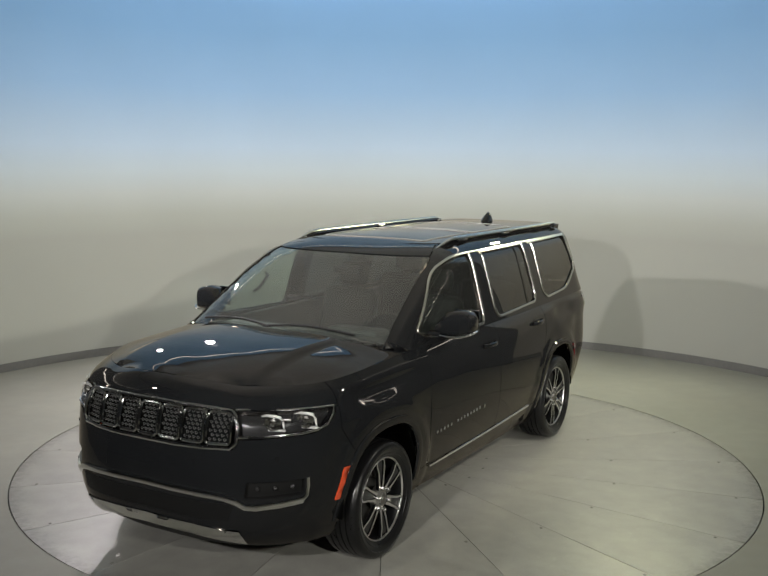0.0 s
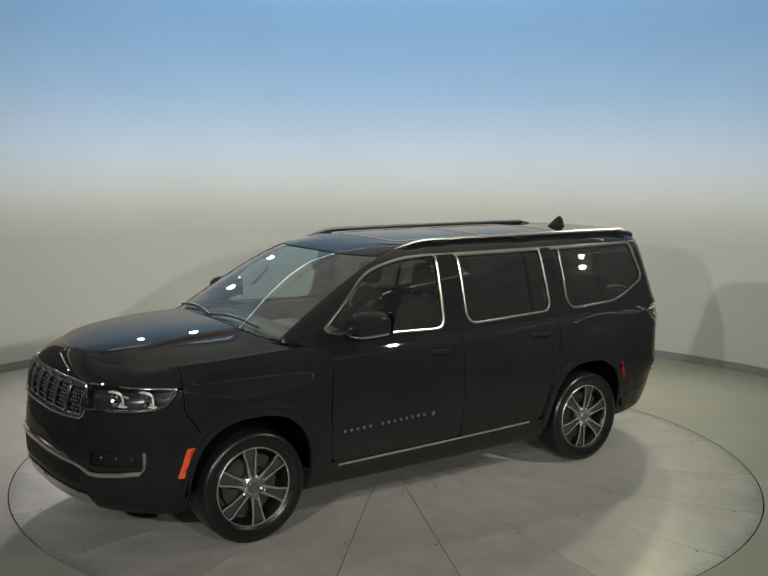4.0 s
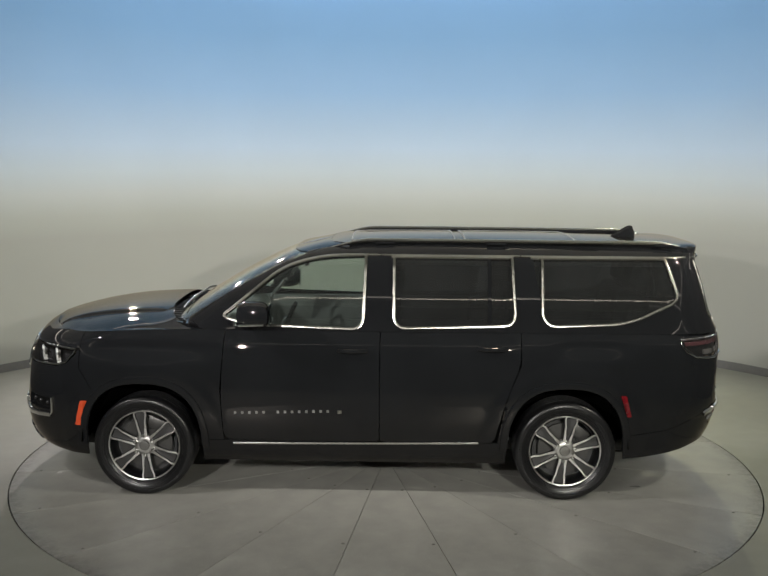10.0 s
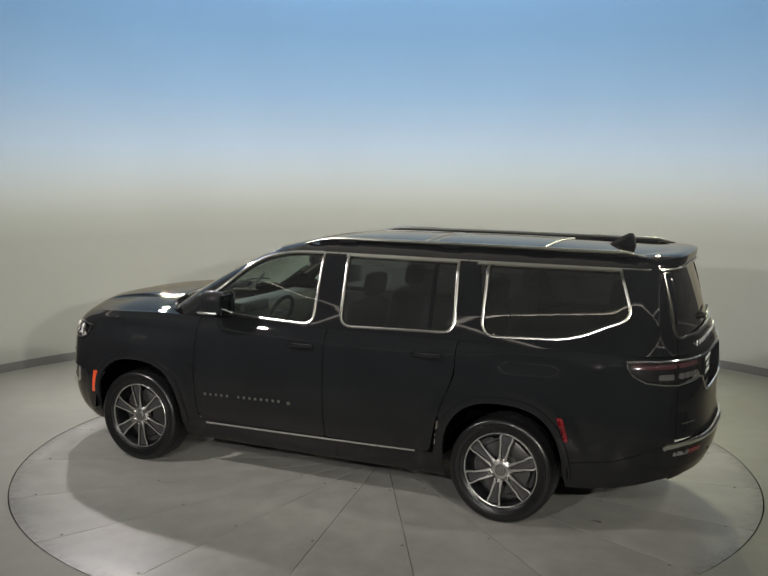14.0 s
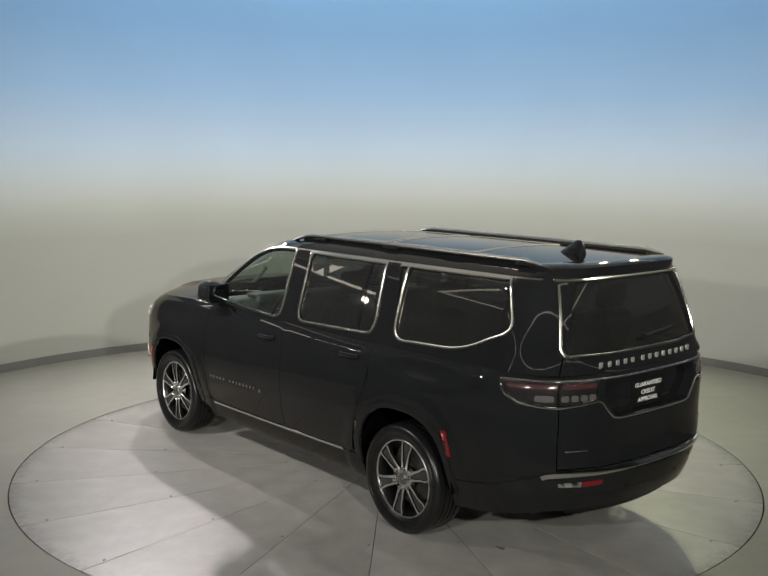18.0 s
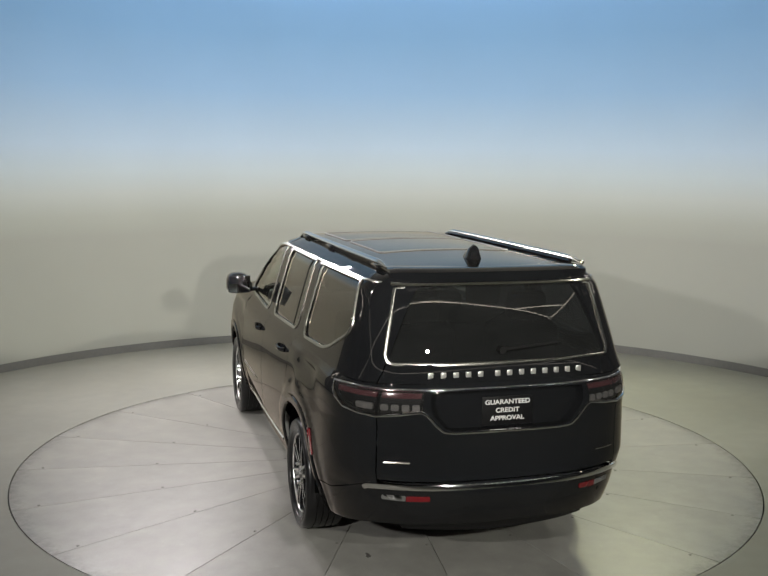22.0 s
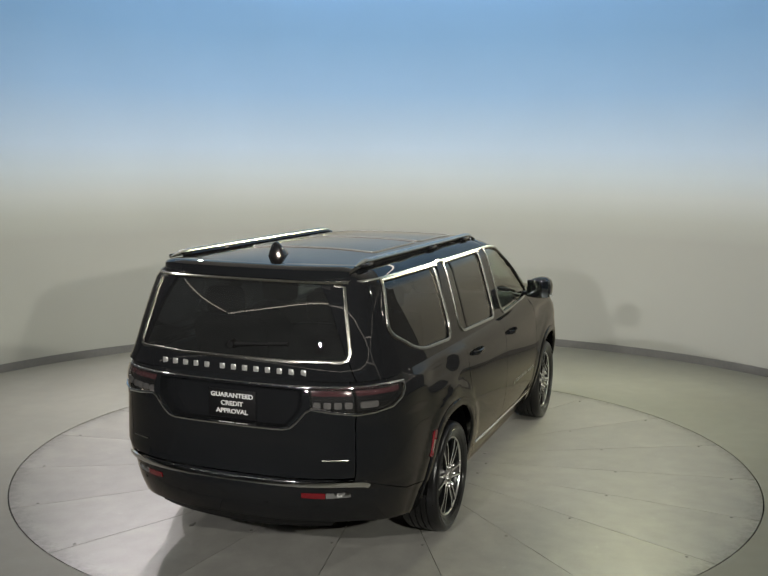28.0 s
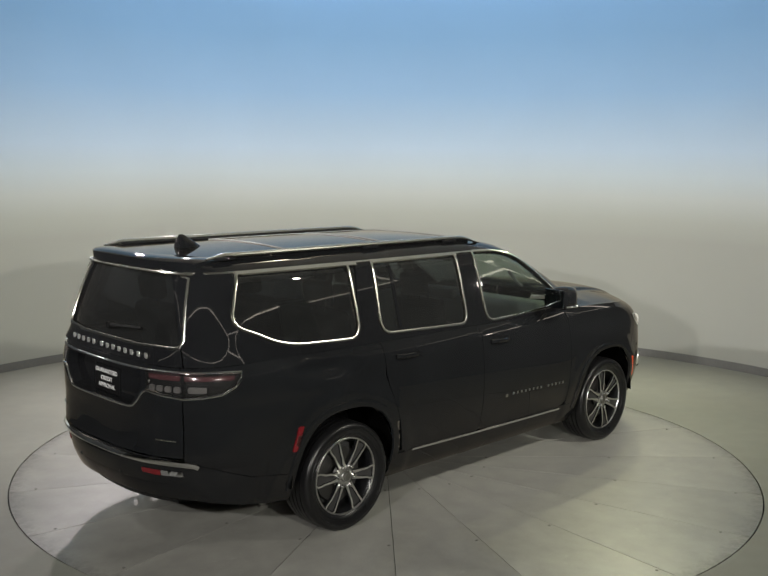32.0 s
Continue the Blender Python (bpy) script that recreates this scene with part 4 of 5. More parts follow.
W1 = rounded([(0.165, 1.786), (0.40, 1.779), (0.68, 1.70), (1.145, 1.345), (1.02, 1.30), (0.185, 1.275)], [0.01, 0.25, 0.35, 0.025, 0.1, 0.08], 7)
W2 = rounded([(-0.05, 1.782), (-0.915, 1.785), (-0.94, 1.310), (-0.065, 1.285)], [0.01, 0.01, 0.085, 0.085], 6)
W3 = rounded([(-1.080, 1.785), (-2.035, 1.778), (-2.115, 1.49), (-1.80, 1.330), (-1.175, 1.305)], [0.01, 0.01, 0.07, 0.25, 0.085], 6)


def build_upper_body():
    side = [(1.27, 1.25)] + [(screen_edge(h), h) for h in (1.27, 1.32, 1.38, 1.45, 1.52, 1.60, 1.70, 1.80, 1.84, ROOF_EDGE)] + [(GATE, ROOF_EDGE), (GATE, 1.25)]
    both_sides("body_side_frame", top, side, [offset(W1, 0.004), offset(W2, 0.004), offset(W3, 0.004)], M_GLOSSBLACK, CAR, step=0.055, thick=0.03)
    for s in (1, -1):
        for w, nm, mt, lb in ((W1, "front_door_window", M_GLASS, "clear side window"), (W2, "rear_door_window", M_TINT, "dark privacy glass"), (W3, "quarter_window", M_TINT, "dark privacy glass")):
            ob = part(nm, panel(top, offset(w, 0.006), (), 0.07, thick=0.0, lift=-0.010, side=s), mt, CAR, lb)
            rim, shut = offset(w, 0.010), nm == "front_door_window"
            if not shut:  # open at the top, under the long moulding
                at = [i for i, p in enumerate(rim) if p[1] < 1.788]
                rim = [(rim[at[-1]][0], 1.792)] + [rim[i] for i in reversed(at)] + [(rim[at[0]][0], 1.792)]
            line = densify(rim, 0.05)
            if not shut:
                line = line[:max(i for i, p in enumerate(line) if p == rim[-1]) + 1]
            part("window_trim", ribbon(line, top, 0.024, 0.009, closed=shut, side=s), M_SATIN, ob, "bright metal window surround")
            if nm == "rear_door_window":
                part("window_post", panel(top, [(-0.745, 1.30), (-0.745, 1.785), (-0.770, 1.785), (-0.775, 1.30)], (), 0.06, thick=0.006, lift=-0.006, side=s), M_GLOSSBLACK, ob)
        for x0, x1 in ((0.155, 0.05), (0.042, -0.985), (-0.993, -2.38)):
            n = max(2, int((x0 - x1) / 0.1))
            part("drip_moulding", ribbon([(x0 + (x1 - x0) * i / n, 1.796) for i in range(n + 1)], top, 0.017, 0.006, side=s), M_SATIN, CAR, "bright metal moulding above the windows")
    hs = (1.30, 1.38, 1.46, 1.54, 1.62, 1.70, 1.76, 1.802)
    scr = [(screen_edge(h) + 0.004, h) for h in hs] + [(end_mid(top, h, True), h) for h in reversed(hs)]
    part("windscreen", panel(top, scr, (), 0.06, thick=0.0, lift=-0.006, both=True), M_SCREEN, CAR, "clear windscreen with a painted glare veil, faintly green")
    head = (1.804, 1.822, 1.84, 1.853, ROOF_EDGE)
    part("screen_header", panel(top, [(screen_edge(h) + 0.004, h) for h in head] + [(end_mid(top, h, True), h) for h in reversed(head)], (), 0.05, both=True), M_PAINT, CAR)
    glass = end_poly(top, [(0.0, 1.785), (0.3, 1.784), (0.56, 1.778), (0.618, 1.765), (0.66, 1.58), (0.70, 1.40), (0.69, 1.362), (0.66, 1.350), (0.35, 1.345), (0.0, 1.345)], False)
    pane = [(0.0, 1.792), (0.614, 1.792), (0.668, 1.58), (0.708, 1.36), (0.69, 1.342), (0.0, 1.338)]
    part("tailgate_glass", panel(rear_glass, pane, (), 0.06, thick=0.0, both=True), M_TINT, CAR, "dark privacy glass")
    bm = bmesh.new()
    secs = []
    for i in range(33):
        y = -0.63 + 1.26 * i / 32
        u = abs(y) / 0.63
        dx, dz = 0.05 * u ** 3 + 0.10 * u ** 6, -0.004 * u ** 4 - 0.012 * u ** 12
        secs.append([bm.verts.new((x + dx, y + MID, z + dz)) for x, z in ((-2.10, 1.874), (-2.22, 1.883), (-2.345, 1.885), (-2.398, 1.878), (-2.415, 1.866), (-2.413, 1.835), (-2.406, 1.808), (-2.37, 1.802), (-2.12, 1.82))])
    for p, q in zip(secs, secs[1:]):
        for k in range(9):
            bm.faces.new((p[k], p[(k + 1) % 9], q[(k + 1) % 9], q[k]))
    bm.faces.new(secs[0])
    bm.faces.new(secs[-1])
    bmesh.ops.recalc_face_normals(bm, faces=bm.faces)
    part("spoiler", bm, M_PAINT, CAR, "black roof spoiler above the rear glass")
    gate = [(GATE - 0.006, 1.25), (GATE - 0.006, ROOF_EDGE), (RMID_TOP, ROOF_EDGE)] + glass + [(RMID_TOP, 1.25)]
    part("tailgate_frame", panel(top, gate, (), 0.05, both=True, thick=0.03), M_GLOSSBLACK, CAR)
    for s in (1, -1):
        part("glass_trim", ribbon([p for p in glass[2:]], top, 0.024, 0.010, side=s), M_SATIN, CAR, "bright metal edge of the rear glass")
        part("drip_moulding", tube([(-2.408 + 0.05 * (k / 12) ** 3 + 0.06 * (k / 12) ** 8, s * 0.635 * k / 12 + MID, 1.797 - 0.004 * (k / 12) ** 6) for k in range(13)], 0.0085, 6), M_SATIN, CAR)
    out = []
    for i in range(60):
        q = i / 59
        a = end_mid(top, ROOF_EDGE, True) * (1 - q) + RMID_TOP * q
        p = top(a, ROOF_EDGE)
        out.append((p.x, max(p.y, 0)))
    part("roof", panel(roof, out, (), 0.07, both=True), M_PAINT, CAR)
    for x0, x1 in ((0.28, -0.52), (-0.60, -1.45)):
        poly = rounded([(x0, 0.46), (x1, 0.46), (x1, 0.0), (x0, 0.0)], [0.05, 0.05, 0, 0])
        part("roof_glass", panel(roof, poly, (), 0.07, both=True, lift=0.003, thick=0.004), M_GLOSSBLACK, CAR, "dark glass roof panel")
        # raised grey ribbon whose colour paints the glint along the glass edge
        rim = densify(rounded([(x0, 0.462), (x1, 0.462), (x1, -0.462), (x0, -0.462)], 0.05), 0.06)
        part("roof_glass_glint", ribbon(rim, roof, 0.012, 0.008, closed=True), M_GLINT, CAR)
    # roof rails on feet
    for s in (1, -1):
        pts = []
        for i in range(41):
            x = 0.42 - 2.62 * i / 40
            e = min(i / 5, (40 - i) / 2.2, 1.0)
            z = roof(x, 0.64).z
            pts.append((x, s * (0.645 - 0.010 * abs(x + 0.9) ** 2 * 0.5) + MID, z + 0.008 + 0.020 * e * e * (3 - 2 * e) - 0.034 * max(0.0, 1 - i / 3.5) ** 1.5))
        rl = part("roof_rail", tube(pts, [0.021 * min(1.0, 0.35 + 0.16 * i, 0.35 + 0.3 * (40 - i)) for i in range(41)], 10, flat=0.8), M_SATIN, CAR, "silver roof rail")
        for x in (0.02, -0.82, -2.08):
            z = roof(x, 0.64).z
            part("rail_foot", box((0.15, 0.028, 0.022), (x, s * 0.664 + MID, z + 0.010), 0.008), M_GLOSSBLACK, rl)
        part("rail_skirt", tube([(x, y - s * 0.020, z - 0.016) for x, y, z in pts[2:-2]], 0.014, 6, flat=1.0), M_GLOSSBLACK, rl)
    # shark-fin aerial
    bm = bmesh.new()
    secs = []
    for x, w, h in ((0.115, 0.006, 0.004), (0.075, 0.032, 0.030), (0.015, 0.046, 0.070), (-0.030, 0.050, 0.092), (-0.060, 0.046, 0.090), (-0.075, 0.040, 0.060), (-0.080, 0.032, 0.01)):
        secs.append([bm.verts.new((x, w * y, h * z)) for y, z in ((-1, 0), (-0.8, 0.35), (-0.55, 0.75), (0, 1), (0.55, 0.75), (0.8, 0.35), (1, 0))])
    for p, q in zip(secs, secs[1:]):
        for i in range(6):
            bm.faces.new((p[i], p[i + 1], q[i + 1], q[i]))
    bm.faces.new(secs[0])
    bm.faces.new(secs[-1][::-1])
    bmesh.ops.recalc_face_normals(bm, faces=bm.faces)
    part("aerial", bm, M_GLOSSBLACK, CAR, "black shark-fin aerial", m=Matrix.Translation((-1.93, MID, roof(-1.93, 0).z - 0.002)))


RMID_TOP = -1.98 - CORNER


def rear_glass(y, h):
    """The rear pane: a gentle curve between its two slanting edges."""
    e = 0.61 + (1.79 - h) * 0.215
    d = 1.79 - h
    mid, side = -2.379 - 0.351 * d + 0.150 * d * d, -2.298 - 0.345 * d + 0.20 * d * d
    return Vector((mid + (side - mid) * (0.45 * (y / e) ** 2 + 0.55 * (y / e) ** 4), y, h))


def build_tail():
    gate = [(GATE - 0.006, 0.685), (GATE - 0.006, 1.063), TAIL_IN[1], TAIL_IN[0], (GATE - 0.006, 1.213), (GATE - 0.006, BELT), (RMID, BELT)]
    niche = end_poly(low, [(0.0, 1.204), (0.30, 1.204), (0.470, 1.200), (0.474, 1.10), (0.455, 1.068), (0.385, 0.988), (0.345, 0.974), (0.0, 0.972)], False)
    part("tailgate", panel(low, gate + niche + [(RMID, 0.685)], (), 0.045, both=True), M_PAINT, CAR)
    part("plate_niche", panel(low, niche, (), 0.05, both=True, lift=-0.066, thick=-0.060), M_GLOSSBLACK, CAR, "shallow recess for the plate in the tailgate")
    bump = [(ARCH_R[-1][0], HUB_Z), (ARCH_R[-1][0] , 0.484), (-2.05, 0.529), (-2.28, 0.624), (GATE, 0.654), (-2.5, 0.675), (RMID, 0.679), (RMID, 0.415), (-2.6, 0.405), (-2.3, 0.385), (-2.1, 0.345), (-1.95, 0.318), (ARCH_R[-1][0] - 0.01, 0.30)]
    part("rear_bumper", panel(low, bump, (), 0.045, both=True), M_PAINT, CAR)
    part("rear_valance", panel(low, [(RMID, 0.43), (-2.6, 0.42), (-2.42, 0.41), (-2.42, 0.33), (RMID, 0.31)], (), 0.06, both=True, lift=-0.03, thick=0.0), M_PLASTIC, CAR)
    for s in (1, -1):
        strip = [(-2.315, 0.628), (-2.335, 0.640), (-2.40, 0.648)] + [(-2.5 - 0.65 * i / 8, 0.652) for i in range(9)]
        part("bumper_strip", ribbon(strip, low, 0.040, 0.018, side=s), M_CHROME, CAR, "chrome strip across the rear bumper")
        # bright outline from the lamp round the plate recess
        edge = [(GATE, 1.216), (-2.30, 1.215), (-2.18, 1.214), (-2.102, 1.210), (-2.110, 1.175), (-2.140, 1.128), (-2.205, 1.085), (-2.30, 1.068), (GATE, 1.060), (-2.50, 1.076), (-2.60, 1.093), (-2.628, 1.076), (-2.675, 1.010), (-2.71, 0.977), (-2.75, 0.968)] + [(-2.80 - 0.35 * i / 5, 0.966) for i in range(6)]
        part("tail_moulding", ribbon(edge, low, 0.017, 0.009, side=s), M_CHROME, CAR, "chrome line round tail lamp and plate recess")
        part("tail_moulding", ribbon([(GATE - (RMID * -1 + GATE) * i / 14, 1.215) for i in range(15)], low, 0.016, 0.009, side=s), M_CHROME, CAR)
        part("lift_strip", ribbon([(-2.425 - 0.012 * i, 0.791) for i in range(11)], low, 0.010, 0.006, side=s), M_SATIN, CAR)
        # tail lamp in two units
        for nm, poly in (("tail_lamp", [(GATE + 0.002, 1.064)] + TAIL_TIP + [(GATE + 0.002, 1.212)]), ("gate_lamp", [(GATE - 0.008, 1.064), TAIL_IN[1], TAIL_IN[0], (GATE - 0.008, 1.212)])):
            tl = part(nm, panel(low, poly, (), 0.05, thick=0.0, lift=-0.035, side=s), M_CARD, CAR, "tail lamp with red upper band and pale reversing light")
            a0, a1 = (GATE, -2.13) if nm == "tail_lamp" else (-2.60, GATE - 0.012)
            part("lamp_band", panel(low, [(a0 + 0.004, 1.168), (a1 - 0.01, 1.168), (a1 - 0.004, 1.200), (a0 + 0.004, 1.200)], (), 0.04, thick=0.01, lift=-0.014, side=s), M_REDDARK, tl)
            cells = 1 if nm == "tail_lamp" else 4
            for k in range(cells):
                w = (a1 - a0) / (cells if cells > 1 else 2)
                c = a0 + w * (k + 0.5)
                part("lamp_cell", panel(low, rounded([(c - w * 0.36, 1.092), (c + w * 0.36, 1.092), (c + w * 0.36, 1.130), (c - w * 0.36, 1.130)], 0.012), (), 0.03, thick=0.012, lift=-0.012, side=s), M_CELL, tl)
            part("lamp_lens", panel(low, poly, (), 0.05, thick=0.004, lift=0.0, side=s), M_SMOKE, tl)
        part("bumper_reflector", panel(low, rounded([(-2.515, 0.558), (-2.640, 0.566), (-2.645, 0.596), (-2.520, 0.592)], 0.006, 2), (), 0.04, thick=0.01, lift=0.005, side=s), M_RED, CAR, "red bumper reflector")
        part("reversing_light", panel(low, rounded([(-2.390, 0.560), (-2.512, 0.560), (-2.517, 0.592), (-2.395, 0.588)], 0.006, 2), (), 0.04, thick=0.01, lift=0.005, side=s), M_CELL, CAR, "pale reversing light beside the reflector")
        for a in (-2.45, -2.85):
            p = low(a, 0.52)
            part("parking_sensor", lathe([(0.0001, 0.003), (0.010, 0.003), (0.012, 0.0), (0.012, -0.01)], 14), M_GLOSSBLACK, CAR, m=Matrix.Translation((p.x, s * p.y + MID, p.z)) @ skin_normal(a, 0.52, s).to_track_quat("Y", "Z").to_matrix().to_4x4())
        # plain bars for the model badge on the door, and its small flag
        row = part("door_badge", ribbon([(0.352, 0.659), (0.322, 0.660)], low, 0.030, 0.003, side=s), M_SATIN, CAR, "row of small silver badge letters as plain bars")
        for i in range(14):
            if i == 5:
                continue
            a = 1.105 - 0.0525 * i
            part("badge_bar", panel(low, [(a - 0.009, 0.636 + 0.0016 * i), (a + 0.009, 0.636 + 0.0016 * i), (a + 0.009, 0.655 + 0.0016 * i), (a - 0.009, 0.655 + 0.0016 * i)], (), 0.05, thick=0.004, lift=0.004, side=s), M_HUBPLATE, row)
    row = part("tailgate_badge", badge_bar(0.463, 1.288), M_LETTER, CAR, "row of chrome badge letters as plain bars")
    for i in range(1, 14):
        if i == 5:
            continue
        part("badge_bar", badge_bar(0.463 - 0.0745 * i if i < 5 else 0.060 - 0.0745 * (i - 6), 1.288), M_LETTER, row)
    # rear wiper
    sweep = [(0.02 - 0.36 * i / 6, 1.418 + 0.004 * i) for i in range(7)]
    part("rear_wiper", tube([(rear_glass(y, h).x - 0.020, y + MID, h) for y, h in sweep], [0.014] * 2 + [0.010] * 5, 6), M_PLASTIC, CAR)
    part("wiper_spindle", lathe([(0.0001, -0.05), (0.022, -0.05), (0.024, -0.03), (0.024, 0.0)], 16), M_PLASTIC, CAR, m=Matrix.Translation((rear_glass(0.02, 1.418).x + 0.012, MID + 0.02, 1.418)) @ pose(0, 0, 0, 0, 0, -90))
    # plate with a dealer card
    x = R_LOW(1.06) + 0.085
    plate = part("plate_card", box((0.008, 0.315, 0.170), (x - 0.022, 0.012, 1.068), 0.003), M_CARD, CAR, "black card with white words in the plate recess")
    for word, z in (("GUARANTEED", 1.119), ("CREDIT", 1.070), ("APPROVAL", 1.023)):
        fc = bpy.data.curves.new("word", "FONT")
        fc.body, fc.align_x, fc.align_y, fc.size, fc.extrude, fc.offset = word, "CENTER", "CENTER", 0.0435, 0.0008, 0.0012
        tmp = new("word", fc)
        me = bpy.data.meshes.new_from_object(tmp.evaluated_get(bpy.context.evaluated_depsgraph_get()))
        bpy.data.objects.remove(tmp)
        me.materials.clear()
        part("word", me, M_WHITE, plate, m=Matrix.Translation((x - 0.0275, 0.012, z)) @ Matrix(((0, 0, -1, 0), (-1, 0, 0, 0), (0, 0.86, 0, 0), (0, 0, 0, 1))))


def badge_bar(y, h):
    """One small raised block on the tailgate, in place of a letter."""
    a = chart_a(top, abs(y), h, False) if abs(y) > 0.002 else RMID_TOP
    p = top(a, h)
    return box((0.008, 0.034, 0.040), (p.x - 0.004, math.copysign(p.y, y) + MID, p.z), 0.004, 2)


M_LETTER = plain("satin_chrome_letter", (0.62, 0.62, 0.60), 0.34, metal=0.8, vary=0.05)
M_HUB = plain("worn_hub_alloy", (0.24, 0.236, 0.225), 0.42, metal=1.0, vary=0.1)
M_BEZEL = plain("grey_lamp_bezel", (0.035, 0.035, 0.036), 0.25, metal=0.4, spec=0.5)
M_GLINT = plain("painted_edge_glint", (0.16, 0.16, 0.155), 0.35, spec=0.5)
# near black that puts the shade of wells and gaps into the colour
M_VOID = plain("painted_shade_black", (0.002, 0.002, 0.002), 0.9, spec=0.0)
M_CARD = plain("black_card", (0.006, 0.006, 0.0065), 0.5, spec=0.15)
M_SMOKE = pane_glass("smoked_lamp_lens", (0.80, 0.78, 0.78), base=0.06, haze=0.075)
M_POCKET = plain("grey_spoke_paint", (0.055, 0.054, 0.054), 0.38, metal=0.5, vary=0.08)
M_HUBPLATE = plain("bright_hub_alloy", (0.46, 0.455, 0.44), 0.36, metal=1.0, vary=0.1)
M_NUT = plain("chrome_nut", (0.55, 0.545, 0.53), 0.25, metal=1.0, vary=0.05)
M_BRIGHT = plain("pale_lamp_blade", (0.66, 0.66, 0.64), 0.3, vary=0.05)


def build_mirrors():
    for s in (1, -1):
        bm = bmesh.new()
        secs = []
        for y, dx, sx, z0, z1 in ((0.965, 0.06, 0.05, 1.325, 1.385), (1.00, 0.03, 0.085, 1.310, 1.425), (1.03, 0.0, 0.125, 1.302, 1.468), (1.09, -0.01, 0.140, 1.300, 1.488), (1.15, -0.015, 0.137, 1.304, 1.482), (1.184, -0.03, 0.110, 1.316, 1.460), (1.200, -0.04, 0.07, 1.34, 1.43)):
            ring = []
            for k in range(16):
                t = 2 * math.pi * k / 16
                c, v = math.cos(t), math.sin(t)
                c, v = math.copysign(abs(c) ** 0.6, c), math.copysign(abs(v) ** 0.6, v)
                ring.append(bm.verts.new((0.966 + dx + 0.87 * sx * c, s * y + MID, (z0 + z1) / 2 + (z1 - z0) / 2 * v)))
            secs.append(ring)
        for p, q in zip(secs, secs[1:]):
            for k in range(16):
                bm.faces.new((p[k], p[(k + 1) % 16], q[(k + 1) % 16], q[k]))
        bm.faces.new(secs[0])
        bm.faces.new(secs[-1])
        bmesh.ops.recalc_face_normals(bm, faces=bm.faces)
        ob = part("door_mirror", bm, M_PAINT, CAR, "black door mirror with chrome lower edge")
        part("mirror_edge", tube([(1.080, s * 1.0 + MID, 1.318), (1.089, s * 1.07 + MID, 1.312), (1.080, s * 1.145 + MID, 1.314), (1.04, s * 1.193 + MID, 1.325), (0.98, s * 1.202 + MID, 1.328), (0.87, s * 1.190 + MID, 1.330)], 0.0085, 6), M_CHROME, ob)
        part("mirror_glass", box((0.008, 0.185, 0.150), (0.829, s * 1.098 + MID, 1.395), 0.003), M_MIRROR, ob)
        part("mirror_foot", box((0.10, 0.10, 0.035), (1.04, s * 0.965 + MID, 1.325), 0.012), M_PAINT, ob)


M_MIRROR = plain("mirror_glass", (0.22, 0.25, 0.27), 0.02, metal=1.0, vary=0.01)


def spoke_mesh():
    """One wide spoke: a dark pocket between two machined bars that flare towards the rim."""
    bm = bmesh.new()
    rows = []
    for r, half, y in ((0.066, 0.026, 0.100), (0.10, 0.027, 0.104), (0.135, 0.031, 0.107), (0.160, 0.033, 0.109), (0.185, 0.035, 0.110), (0.205, 0.040, 0.110), (0.225, 0.0455, 0.109), (0.243, 0.047, 0.108), (0.255, 0.042, 0.107), (0.262, 0.030, 0.106)):
        rows.append((r, half, y))
    for s in (-1, 1):
        strip = []
        for r, half, y in rows:
            w = 0.0098 + 0.007 * max(0.0, (0.15 - r) / 0.08)
            strip.append([bm.verts.new((r, y - 0.022, s * (half + w * 0.3))), bm.verts.new((r, y, s * (half + w * 0.3))), bm.verts.new((r, y, s * (half - w))), bm.verts.new((r, y - 0.012, s * (half - w - 0.002)))])
        for p, q in zip(strip, strip[1:]):
            for i in range(3):
                f = bm.faces.new((p[i], p[i + 1], q[i + 1], q[i]))
                f.material_index = 1 if i == 1 else 0
    pocket = []
    for r, half, y in rows:
        pocket.append([bm.verts.new((r, y - 0.011, -half + 0.009 + 0.007 * max(0.0, (0.15 - r) / 0.08))), bm.verts.new((r, y - 0.014, 0)), bm.verts.new((r, y - 0.011, half - 0.009 - 0.007 * max(0.0, (0.15 - r) / 0.08)))])
    for p, q in zip(pocket, pocket[1:]):
        for i in range(2):
            bm.faces.new((p[i], p[i + 1], q[i + 1], q[i])).material_index = 2
    bmesh.ops.recalc_face_normals(bm, faces=bm.faces)
    for f in bm.faces:
        if f.material_index >= 1 and f.normal.y < 0:
            f.normal_flip()
    me = bpy.data.meshes.new("spoke")
    bm.to_mesh(me)
    bm.free()
    me.materials.append(M_RIMDARK)
    me.materials.append(M_RIM)
    me.materials.append(M_POCKET)
    return me


def to_mesh(bm, mats):
    me = bpy.data.meshes.new("piece")
    bm.to_mesh(me)
    bm.free()
    me.polygons.foreach_set("use_smooth", [True] * len(me.polygons))
    me.set_sharp_from_angle(angle=radians(35))
    for m in mats:
        me.materials.append(m)
    return me


